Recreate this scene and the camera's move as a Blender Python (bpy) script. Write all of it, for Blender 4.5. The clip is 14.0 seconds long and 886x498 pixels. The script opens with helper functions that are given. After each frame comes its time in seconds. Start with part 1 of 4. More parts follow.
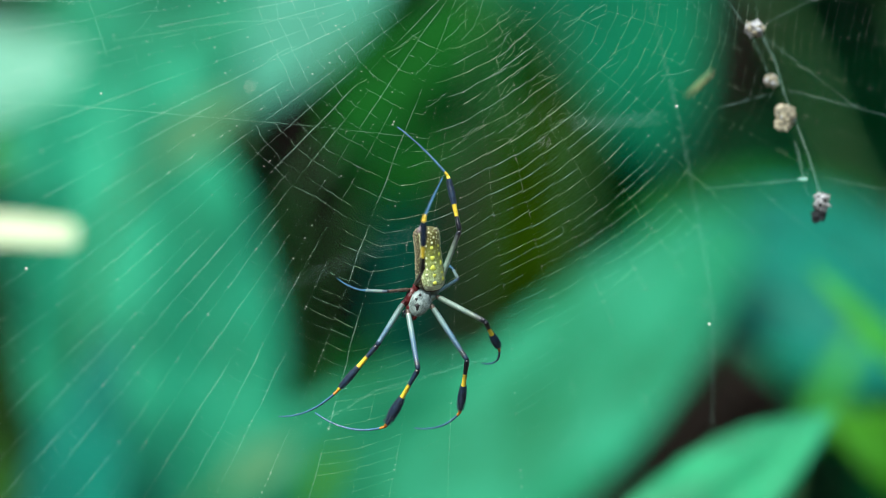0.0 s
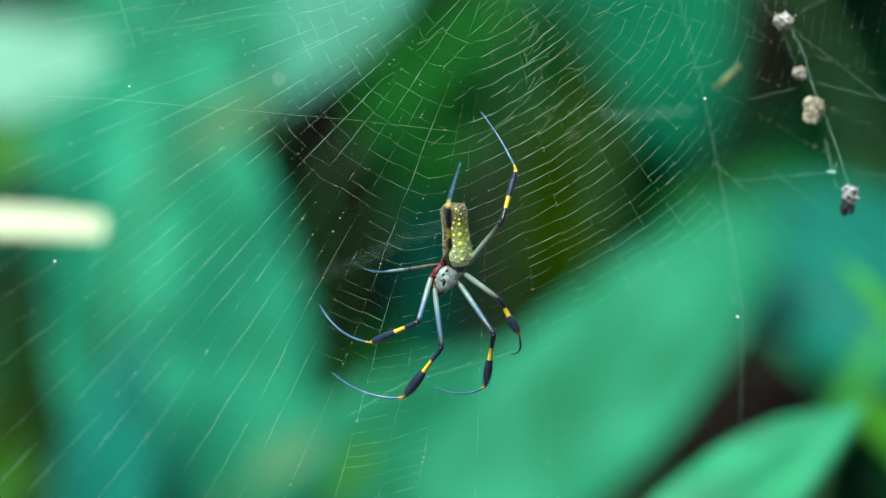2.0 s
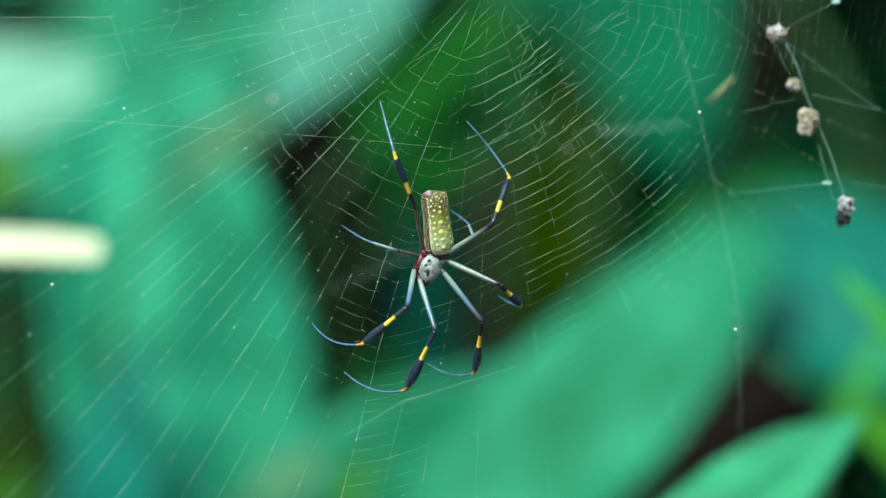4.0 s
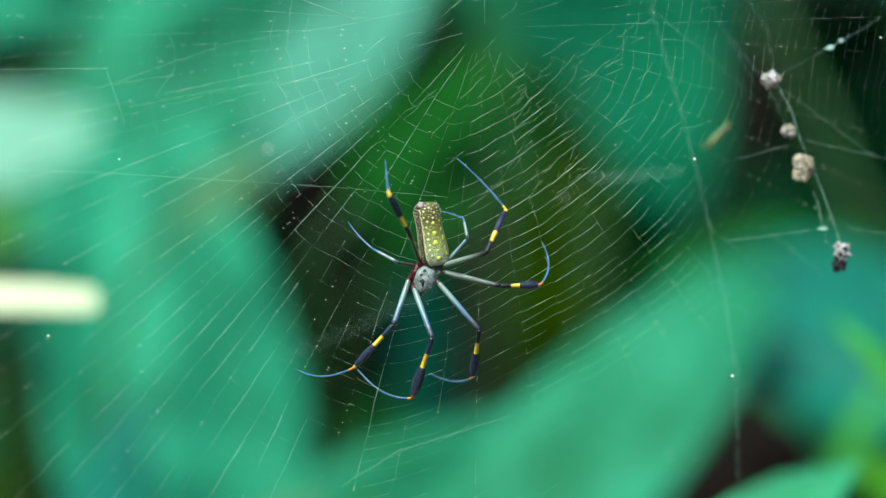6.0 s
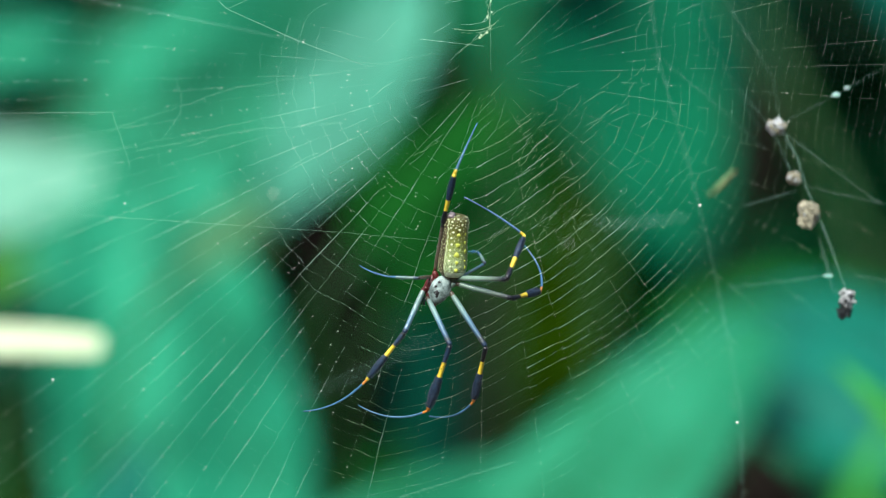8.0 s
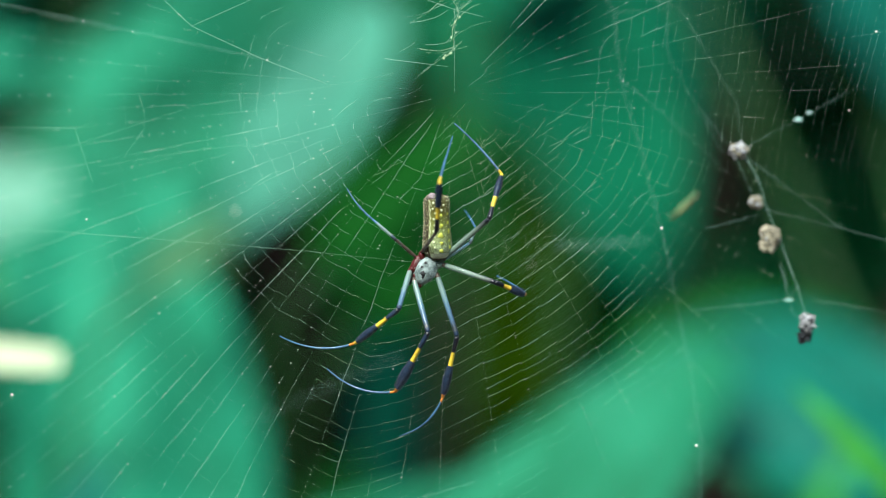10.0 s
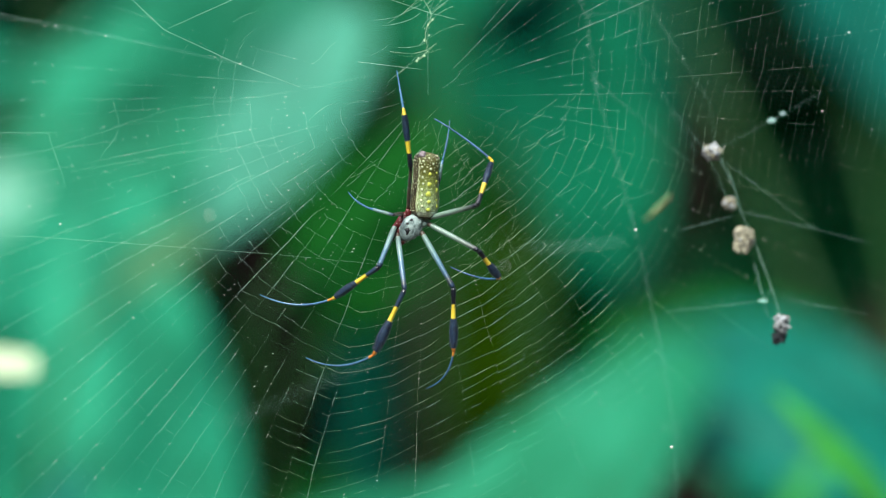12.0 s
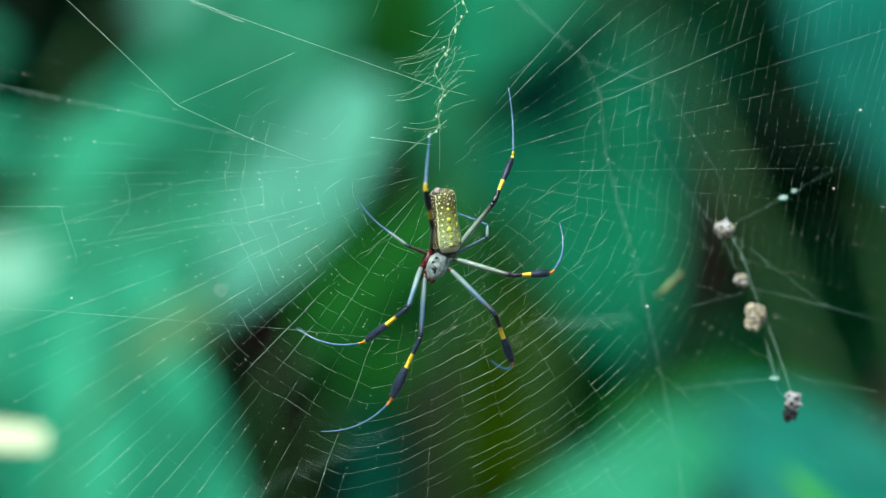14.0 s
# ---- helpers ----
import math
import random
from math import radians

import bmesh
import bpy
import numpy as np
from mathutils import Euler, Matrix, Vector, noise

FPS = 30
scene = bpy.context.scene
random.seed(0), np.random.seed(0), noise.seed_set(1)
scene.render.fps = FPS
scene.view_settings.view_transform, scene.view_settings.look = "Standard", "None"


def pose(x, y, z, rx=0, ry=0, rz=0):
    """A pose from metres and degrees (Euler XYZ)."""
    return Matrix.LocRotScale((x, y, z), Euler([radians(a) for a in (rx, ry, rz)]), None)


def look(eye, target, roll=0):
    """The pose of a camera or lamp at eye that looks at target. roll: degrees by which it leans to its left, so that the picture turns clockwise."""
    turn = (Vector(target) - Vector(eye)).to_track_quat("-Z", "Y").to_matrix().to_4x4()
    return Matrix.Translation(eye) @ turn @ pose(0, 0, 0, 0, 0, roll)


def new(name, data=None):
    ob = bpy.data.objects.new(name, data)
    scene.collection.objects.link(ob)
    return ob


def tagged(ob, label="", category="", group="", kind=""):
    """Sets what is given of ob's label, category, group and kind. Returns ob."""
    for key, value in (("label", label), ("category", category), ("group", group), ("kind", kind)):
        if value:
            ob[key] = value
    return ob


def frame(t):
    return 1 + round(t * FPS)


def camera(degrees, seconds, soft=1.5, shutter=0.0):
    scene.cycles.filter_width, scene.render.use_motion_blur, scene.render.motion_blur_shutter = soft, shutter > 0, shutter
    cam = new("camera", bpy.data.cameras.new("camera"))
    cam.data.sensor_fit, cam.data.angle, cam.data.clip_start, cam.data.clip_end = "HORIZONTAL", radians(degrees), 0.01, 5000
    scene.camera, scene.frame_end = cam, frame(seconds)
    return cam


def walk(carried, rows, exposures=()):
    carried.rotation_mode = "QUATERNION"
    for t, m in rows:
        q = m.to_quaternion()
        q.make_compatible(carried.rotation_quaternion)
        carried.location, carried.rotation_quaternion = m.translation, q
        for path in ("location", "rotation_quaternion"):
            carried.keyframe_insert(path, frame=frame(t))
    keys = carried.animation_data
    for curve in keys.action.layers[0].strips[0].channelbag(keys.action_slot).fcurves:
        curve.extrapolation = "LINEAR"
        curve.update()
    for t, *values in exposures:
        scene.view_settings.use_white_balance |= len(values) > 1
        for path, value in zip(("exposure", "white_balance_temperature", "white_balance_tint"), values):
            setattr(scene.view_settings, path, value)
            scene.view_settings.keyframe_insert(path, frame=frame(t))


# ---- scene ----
cam = camera(16, 14.0, soft=1.0)
EYE = Vector((0, -1.10, 1.20))


def aim(pan, tilt, roll):
    """The camera's pose on its stand: degrees to the right, upwards, and of lean."""
    a, b = radians(pan), radians(tilt)
    return look(EYE, EYE + Vector((math.sin(a) * math.cos(b), math.cos(a) * math.cos(b), math.sin(b))), roll)


walk(cam, [
    (0.0, aim(0.358, -1.495, 0.568)),
    (0.5, aim(-0.158, -1.520, 0.432)),
    (1.0, aim(-0.052, -1.554, 0.599)),
    (1.5, aim(-0.110, -1.590, 0.459)),
    (2.0, aim(-0.151, -1.633, 0.538)),
    (2.5, aim(0.266, -1.460, 0.275)),
    (3.0, aim(0.112, -1.414, -0.004)),
    (3.2, aim(-0.002, -1.392, -0.027)),
    (5.3, aim(-0.009, -0.777, -0.683)),
    (5.5, aim(-0.012, -0.601, -0.631)),
    (6.0, aim(-0.012, -0.438, -0.742)),
    (6.5, aim(-0.007, -0.224, -0.584)),
    (7.0, aim(-0.000, 0.000, -0.498)),
    (7.5, aim(0.078, 0.334, -0.552)),
    (8.0, aim(-0.099, 0.388, -0.501)),
    (8.2, aim(-0.030, 0.420, -0.430)),
    (10.3, aim(0.714, 0.761, 0.286)),
    (10.5, aim(0.684, 0.703, 0.430)),
    (11.0, aim(0.699, 0.951, 0.296)),
    (11.5, aim(0.833, 0.975, 0.141)),
    (12.0, aim(1.068, 0.799, -0.143)),
    (12.5, aim(0.864, 1.281, -0.213)),
    (13.0, aim(0.589, 1.835, 0.159)),
    (13.5, aim(0.770, 1.907, 0.263)),
    (14.0, aim(0.865, 2.173, 0.130)),
], exposures=[(0.0, 1.24), (14.0, 1.24)])
cam.data.dof.use_dof = True
cam.data.dof.focus_distance = 1.0965
cam.data.dof.aperture_fstop = 2.5


# ---------------- world, sun ----------------
world = bpy.data.worlds.new("sky")
scene.world = world
world.use_nodes = True
wn = world.node_tree
sky = wn.nodes.new("ShaderNodeTexSky")
sky.sky_type = "NISHITA"
sky.sun_disc = False
sky.sun_elevation = radians(58)
sky.sun_rotation = radians(205)
wn.links.new(sky.outputs[0], wn.nodes["Background"].inputs[0])
wn.nodes["Background"].inputs[1].default_value = 0.10
sun_data = bpy.data.lights.new("sun", "SUN")
sun_data.energy, sun_data.angle, sun_data.color = 2.9, radians(30), (0.97, 1.0, 0.90)
sun = new("sun", sun_data)
sun.matrix_world = look((-0.9, -1.6, 3.2), (0.0, 0.2, 1.0))


# ---------------- materials ----------------
def mat(name, color, rough=0.5, vary=0.25, scale=60.0, bump=0.0, sheen=0.0, glow=0.0, coat=0.0, metal=0.0, second=None, gloss=0.5, clear=0.0):
    """A surface with two scales of colour variation and a fine relief; glow is the share of light let through."""
    m = bpy.data.materials.new(name)
    m.use_nodes = True
    n, l = m.node_tree.nodes, m.node_tree.links
    p = n["Principled BSDF"]
    p.inputs["Roughness"].default_value = rough
    p.inputs["Specular IOR Level"].default_value = gloss
    p.inputs["Metallic"].default_value = metal
    p.inputs["Coat Weight"].default_value = coat
    p.inputs["Sheen Weight"].default_value = sheen
    co = n.new("ShaderNodeTexCoord")
    big, fine = n.new("ShaderNodeTexNoise"), n.new("ShaderNodeTexNoise")
    big.inputs["Scale"].default_value, fine.inputs["Scale"].default_value = scale, scale * 9
    for t in (big, fine):
        t.inputs["Detail"].default_value = 3
        l.new(co.outputs["Object"], t.inputs["Vector"])
    mix = n.new("ShaderNodeMix")
    mix.data_type = "RGBA"
    dark = [c * (1 - vary) for c in color]
    light = second or [min(1, c * (1 + vary)) for c in color]
    mix.inputs[6].default_value, mix.inputs[7].default_value = (*dark, 1), (*light, 1)
    add = n.new("ShaderNodeMath")
    add.operation = "MULTIPLY_ADD"
    l.new(fine.outputs[0], add.inputs[0])
    add.inputs[1].default_value = 0.5
    l.new(big.outputs[0], add.inputs[2])
    ramp = n.new("ShaderNodeMapRange")
    ramp.inputs[1].default_value, ramp.inputs[2].default_value = 0.58, 0.92
    l.new(add.outputs[0], ramp.inputs[0])
    l.new(ramp.outputs[0], mix.inputs[0])
    l.new(mix.outputs[2], p.inputs["Base Color"])
    if bump:
        b = n.new("ShaderNodeBump")
        b.inputs["Strength"].default_value, b.inputs["Distance"].default_value = bump, 0.3 / scale
        l.new(fine.outputs[0], b.inputs["Height"])
        l.new(b.outputs[0], p.inputs["Normal"])
    if clear:
        tr, sh = n.new("ShaderNodeBsdfTransparent"), n.new("ShaderNodeMixShader")
        sh.inputs[0].default_value = clear
        l.new(p.outputs[0], sh.inputs[1])
        l.new(tr.outputs[0], sh.inputs[2])
        l.new(sh.outputs[0], n["Material Output"].inputs[0])
    if glow:
        tr, sh = n.new("ShaderNodeBsdfTranslucent"), n.new("ShaderNodeMixShader")
        sh.inputs[0].default_value = glow
        l.new(mix.outputs[2], tr.inputs[0])
        l.new(p.outputs[0], sh.inputs[1])
        l.new(tr.outputs[0], sh.inputs[2])
        l.new(sh.outputs[0], n["Material Output"].inputs[0])
    return m


M_LEAF = mat("leaf_green", (0.008, 0.215, 0.088), 0.6, 0.3, 22, 0.15, glow=0.25, gloss=0.12, second=(0.022, 0.275, 0.148))
M_LEAF_BLUE = mat("leaf_bluish", (0.009, 0.218, 0.112), 0.6, 0.24, 22, 0.15, glow=0.2, gloss=0.14, second=(0.024, 0.36, 0.202))
M_LEAF_TEAL = mat("leaf_teal", (0.004, 0.178, 0.086), 0.6, 0.35, 24, 0.15, glow=0.2, gloss=0.12)
M_LEAF_SKY = mat("leaf_blue_green", (0.004, 0.160, 0.113), 0.6, 0.38, 26, 0.15, glow=0.2, gloss=0.14)
M_LEAF_LIME = mat("leaf_lime", (0.036, 0.22, 0.007), 0.5, 0.25, 20, 0.15, glow=0.4, gloss=0.25)
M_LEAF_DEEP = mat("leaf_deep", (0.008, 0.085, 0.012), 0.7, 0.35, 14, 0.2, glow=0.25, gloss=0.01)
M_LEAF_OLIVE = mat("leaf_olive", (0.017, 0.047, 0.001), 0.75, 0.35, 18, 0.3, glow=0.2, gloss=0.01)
# a sun patch on a leaf tip, put into a near-white colour
M_LEAF_SUNLIT = mat("leaf_painted_sun", (0.66, 0.76, 0.50), 0.5, 0.08, 25, 0.1, glow=0.3)
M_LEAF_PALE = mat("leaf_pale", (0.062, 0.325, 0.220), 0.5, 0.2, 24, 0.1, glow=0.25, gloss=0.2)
# the shine of this leaf comes from its paler base colour
M_LEAF_PAINTED_SHINE = mat("leaf_painted_shine", (0.175, 0.44, 0.315), 0.45, 0.2, 24, 0.1, glow=0.25, gloss=0.3)
M_BLADE = mat("blade_green", (0.06, 0.42, 0.06), 0.5, 0.25, 25, 0.15, glow=0.4, gloss=0.2)
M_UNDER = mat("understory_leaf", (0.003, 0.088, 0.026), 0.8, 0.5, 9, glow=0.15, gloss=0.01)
M_LEAF_VIVID = mat("leaf_vivid", (0.008, 0.165, 0.026), 0.6, 0.25, 12, 0.15, glow=0.3, gloss=0.12)
M_LEAF_FRESH = mat("leaf_fresh", (0.026, 0.30, 0.135), 0.5, 0.25, 30, 0.2, glow=0.3, gloss=0.2)
# leaf green with the shade of the depths put into the colour
M_LEAF_SHADE_GREEN = mat("leaf_painted_shade", (0.003, 0.030, 0.011), 0.7, 0.4, 14, 0.2, glow=0.2, gloss=0.01)
M_LEAF_BACK = mat("leaf_teal_green", (0.005, 0.172, 0.084), 0.6, 0.34, 20, 0.15, glow=0.2, gloss=0.14, second=(0.014, 0.245, 0.130))
# darker copy of the teal leaf, shade included in the colour
M_LEAF_SHADE = mat("leaf_teal_painted_shade", (0.004, 0.086, 0.054), 0.7, 0.4, 14, 0.2, glow=0.2, gloss=0.01)
M_LEAF_TAN = mat("leaf_tan", (0.080, 0.25, 0.120), 0.7, 0.15, 20, 0.2, glow=0.3, gloss=0.15)
M_SCRAP = mat("scrap", (0.17, 0.22, 0.09), 0.8, 0.3, 500, 0.3)
M_STALK = mat("stalk", (0.03, 0.11, 0.03), 0.5, 0.3, 30, 0.2, gloss=0.25)
# brown bark taken down to near-black, so the colour carries the trunk's shade
M_BARK_SHADED = mat("bark", (0.010, 0.008, 0.007), 0.95, 0.5, 22, 0.8, gloss=0.03)
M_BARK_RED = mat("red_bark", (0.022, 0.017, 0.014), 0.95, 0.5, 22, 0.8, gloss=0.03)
M_BARK_GREY = mat("grey_bark", (0.058, 0.058, 0.044), 0.95, 0.5, 22, 0.8, gloss=0.03)
M_SOIL = mat("leaf_litter", (0.06, 0.042, 0.028), 0.95, 0.5, 9, 0.8)
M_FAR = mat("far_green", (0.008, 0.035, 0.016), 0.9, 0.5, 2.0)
M_SILK = mat("silk", (0.68, 0.96, 0.80), 0.3, 0.1, 300, glow=0.2)
M_SILK_GOLD = mat("golden_silk", (0.66, 0.94, 0.58), 0.3, 0.12, 300, glow=0.2)
M_SILK_THIN = mat("thin_silk", (0.56, 0.94, 0.68), 0.35, 0.15, 300, clear=0.12)
M_SILK_VEIL = mat("veil_silk", (0.50, 0.92, 0.75), 0.45, 0.2, 200, clear=0.45)
M_DUST_SPARKLE = mat("dust", (0.75, 0.74, 0.66), 0.8, 0.2, 900)
M_HUSK = mat("husk", (0.35, 0.32, 0.23), 0.85, 0.5, 420, 0.8)
M_HUSK_DARK = mat("dark_husk", (0.014, 0.018, 0.022), 0.8, 0.5, 420, 0.8)
M_HUSK_PALE = mat("pale_husk", (0.50, 0.51, 0.52), 0.85, 0.3, 420, 0.8)


# ---------------- building helpers ----------------
def obj(name, bm, material, parent=None, label="", smooth=True):
    """Links a bmesh as one mesh object, under parent if there is one."""
    me = bpy.data.meshes.new(name)
    bm.to_mesh(me)
    bm.free()
    for m in material if isinstance(material, (list, tuple)) else [material]:
        me.materials.append(m)
    if smooth:
        me.polygons.foreach_set("use_smooth", [True] * len(me.polygons))
    ob = new(name, me)
    ob.parent = parent
    if label:
        ob["label"] = label
    return ob


def thing(name, place, label, category, group="", kind=""):
    ob = new(name)
    ob.location = place
    ob.empty_display_size = 0.01
    return tagged(ob, label, category, group, kind)


def tube(bm, points, radii, sides=6, index=0, caps=True):
    """A tapered tube along points."""
    points = [Vector(p) for p in points]
    if not isinstance(radii, (list, tuple)):
        radii = [radii] * len(points)
    rings, ref = [], None
    for i, p in enumerate(points):
        d = (points[min(i + 1, len(points) - 1)] - points[max(i - 1, 0)]).normalized()
        if ref is None:
            ref = d.orthogonal().normalized()
        ref = (ref - d * ref.dot(d))
        ref = ref.normalized() if ref.length > 1e-9 else d.orthogonal().normalized()
        side = d.cross(ref)
        rings.append([bm.verts.new(p + radii[i] * (math.cos(a) * ref + math.sin(a) * side))
                      for a in (2 * math.pi * k / sides for k in range(sides))])
    for a, b in zip(rings, rings[1:]):
        for k in range(sides):
            bm.faces.new((a[k], a[(k + 1) % sides], b[(k + 1) % sides], b[k])).material_index = index
    if caps and sides > 2:
        bm.faces.new(rings[0][::-1]).material_index = index
        bm.faces.new(rings[-1]).material_index = index


def blob(bm, place, size, seg=8, rings=6, rough=0.0, index=0, seed=0):
    """A lumpy ellipsoid."""
    place = Vector(place)
    size = Vector(size) if hasattr(size, "__len__") else Vector((size,) * 3)
    top, bot, rows = bm.verts.new(place + Vector((0, 0, size.z))), bm.verts.new(place - Vector((0, 0, size.z))), []
    for i in range(1, rings):
        a = math.pi * i / rings
        row = []
        for k in range(seg):
            b = 2 * math.pi * k / seg
            v = Vector((math.sin(a) * math.cos(b), math.sin(a) * math.sin(b), math.cos(a)))
            s = 1 + rough * noise.noise(v * 2.3 + Vector((seed, seed * 0.7, 3.1)))
            row.append(bm.verts.new(place + Vector((v.x * size.x, v.y * size.y, v.z * size.z)) * s))
        rows.append(row)
    faces = []
    for k in range(seg):
        j = (k + 1) % seg
        faces.append(bm.faces.new((top, rows[0][k], rows[0][j])))
        faces.append(bm.faces.new((bot, rows[-1][j], rows[-1][k])))
        for a, b in zip(rows, rows[1:]):
            faces.append(bm.faces.new((a[k], b[k], b[j], a[j])))
    for f in faces:
        f.material_index = index


# ---------------- leaves ----------------
def leaf(parent, base, tip, half, material, facing=(0, -1, 0.6), droop=0.06, fold=0.12, blunt=0.9, belly=0.45,
         veins=14, ripple=0.02, teeth=0.0, label="", seed=0):
    """A leaf blade of real thickness: a folded, drooping blade with a raised midrib and ribbed side veins."""
    base, tip = Vector(base), Vector(tip)
    axis = tip - base
    length = axis.length
    d = axis.normalized()
    side = d.cross(Vector(facing)).normalized()
    up = side.cross(d).normalized()
    bm = bmesh.new()
    nu, nv, thick = 56, 8, 0.0004
    power = math.log(0.5) / math.log(belly)
    top = []
    for i in range(nu + 1):
        s = i / nu
        w = half * max(0.0, math.sin(math.pi * s ** power)) ** blunt
        w = max(w, half * 0.015)
        w *= 1 + 0.05 * noise.noise(Vector((s * 6, seed, 0.3))) + teeth * ((i % 2) - 0.5)
        mid = base + d * (length * s) + up * (-droop * length * (2 * s - 1) ** 2 + droop * length)
        row = []
        for j in range(-nv, nv + 1):
            q = j / nv
            lift = fold * abs(q) * w + ripple * w * math.sin(2 * math.pi * (s * veins - abs(q) * 1.6)) * abs(q) ** 0.5
            lift += 0.2 * w * noise.noise(Vector((s * 3, q * 2, seed * 1.7)))
            row.append(mid + side * (w * q) + up * lift)
        top.append(row)
    va = [[bm.verts.new(p) for p in r] for r in top]
    vb = [[bm.verts.new(p - up * thick) for p in r] for r in top]
    m = 2 * nv
    for i in range(nu):
        for j in range(m):
            bm.faces.new((va[i][j], va[i][j + 1], va[i + 1][j + 1], va[i + 1][j]))
            bm.faces.new((vb[i][j], vb[i + 1][j], vb[i + 1][j + 1], vb[i][j + 1]))
        bm.faces.new((va[i][0], va[i + 1][0], vb[i + 1][0], vb[i][0]))
        bm.faces.new((va[i][m], vb[i][m], vb[i + 1][m], va[i + 1][m]))
    tube(bm, [top[i][nv] - up * thick for i in range(0, nu + 1, 4)],
         [0.012 * half * 3 * (1 - 0.85 * i / nu) for i in range(0, nu + 1, 4)], 5)
    return obj("leaf", bm, material, parent, label)


def petiole(parent, base, toward, root, radius=0.004):
    """The stalk that carries a leaf down to the root of its plant."""
    base, toward, root = Vector(base), Vector(toward), Vector(root)
    out = base - (toward - base).normalized() * 0.15
    pts = []
    for i in range(13):
        s = i / 12
        pts.append((1 - s) ** 3 * base + 3 * s * (1 - s) ** 2 * out + 3 * s * s * (1 - s) * Vector((root.x, root.y, max(0.5, out.z * 0.6))) + s ** 3 * root)
    bm = bmesh.new()
    tube(bm, pts, [radius * (0.7 + 0.8 * i / 12) for i in range(13)], 7)
    return obj("stalk", bm, M_STALK, parent)


def plant(name, root, label, leaves):
    p = thing(name, root, label, "plant", "broadleaf plants behind the web")
    for n, (base, tip, half, material, facing, extra) in enumerate(leaves):
        o = Vector(root)
        b, t = Vector(base) - o, Vector(tip) - o
        leaf(p, b, t, half, material, facing, seed=n + len(name), **extra)
        petiole(p, b, t, (0.02 * math.cos(n * 2.1), 0.02 * math.sin(n * 2.1), 0))
    return p


# ---------------- ground and distance ----------------
bm = bmesh.new()
rings = []
for i in range(26):
    r = 0.4 * 1.32 ** i
    rings.append([bm.verts.new((r * math.cos(a), 1 + r * math.sin(a), 0.015 * noise.noise(Vector((r * math.cos(a) * 3, r * math.sin(a) * 3, 0))) - 0.01))
                  for a in (2 * math.pi * k / 48 for k in range(48))])
for a, b in zip(rings, rings[1:]):
    for k in range(48):
        bm.faces.new((a[k], b[k], b[(k + 1) % 48], a[(k + 1) % 48]))
mid = bm.verts.new((0, 1, -0.008))
for k in range(48):
    bm.faces.new((mid, rings[0][k], rings[0][(k + 1) % 48]))
tagged(obj("ground", bm, M_SOIL), "dark brown forest floor with leaf litter", "ground", kind="structure")


def trunk(name, root, lean, height, r0, r1, label, bark=M_BARK_SHADED):
    bm = bmesh.new()
    pts, rad = [], []
    for i in range(25):
        s = i / 24
        pts.append(Vector(lean) * s + Vector((0.03 * math.sin(5 * s), 0.02 * math.cos(4 * s), height * s)))
        rad.append((r0 + (r1 - r0) * s) * (1 + 0.6 * (1 - s) ** 14) * (1 + 0.05 * math.sin(17 * s)))
    tube(bm, pts, rad, 20)
    for v in bm.verts:
        v.co += 0.05 * r0 * noise.noise_vector(v.co * 14)
    t = thing(name, root, label, "tree", "trees in the shade")
    obj("trunk", bm, bark, t)
    for k in range(4):  # limbs up in the added, unseen crown
        s = 0.62 + 0.08 * k
        p = Vector(lean) * s + Vector((0.03 * math.sin(5 * s), 0.02 * math.cos(4 * s), height * s))
        a = 2.1 * k + r0 * 100
        bm = bmesh.new()
        tube(bm, [p, p + Vector((0.25 * math.cos(a), 0.25 * math.sin(a), 0.16)), p + Vector((0.55 * math.cos(a + 0.2), 0.55 * math.sin(a + 0.2), 0.42))],
             [r1 * 0.55, r1 * 0.42, r1 * 0.2], 9)
        obj("limb", bm, bark, t)
    return t


def clump(name, lo, hi, count, size, material, seed, label):
    """A dense mass of small folded leaves in a box."""
    rnd = random.Random(seed)
    verts, faces = [], []
    for _ in range(count):
        c = Vector([rnd.uniform(a, b) for a, b in zip(lo, hi)])
        edge = noise.noise(Vector((c.x * 1.4, c.y * 1.4, seed)))
        c.y += abs(rnd.gauss(0, 0.3))
        c.x *= 1 + 0.25 * edge + rnd.gauss(0, 0.06)
        c.z = lo[2] + (c.z - lo[2]) * (1 + 0.35 * edge)
        m = Euler((rnd.uniform(0.2, 1.5), rnd.uniform(-0.5, 0.5), rnd.uniform(0, 6.3))).to_matrix()
        s = size * rnd.uniform(0.6, 1.4)
        w = s * rnd.uniform(0.28, 0.42)
        k = len(verts)
        for p in ((0, -s, 0), (w, -0.2 * s, 0.12 * s), (0.7 * w, 0.5 * s, 0.08 * s), (0, s, -0.1 * s), (-0.7 * w, 0.5 * s, 0.08 * s), (-w, -0.2 * s, 0.12 * s), (0, 0, 0)):
            verts.append(c + m @ Vector(p))
        for i in range(6):
            faces.append((k + 6, k + i, k + (i + 1) % 6))
    me = bpy.data.meshes.new(name)
    me.from_pydata(verts, [], faces)
    me.materials.append(material)
    return tagged(new(name, me), label, "foliage", kind="stuff")


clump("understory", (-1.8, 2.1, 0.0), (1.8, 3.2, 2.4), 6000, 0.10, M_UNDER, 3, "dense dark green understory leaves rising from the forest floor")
# leaf mass added out of view overhead, to keep sun off the depths
clump("shade_canopy", (-2.6, 0.55, 2.45), (2.6, 4.2, 3.0), 8500, 0.11, M_UNDER, 8, "unseen dark green leaf canopy added to shade the plants below")
bm = bmesh.new()
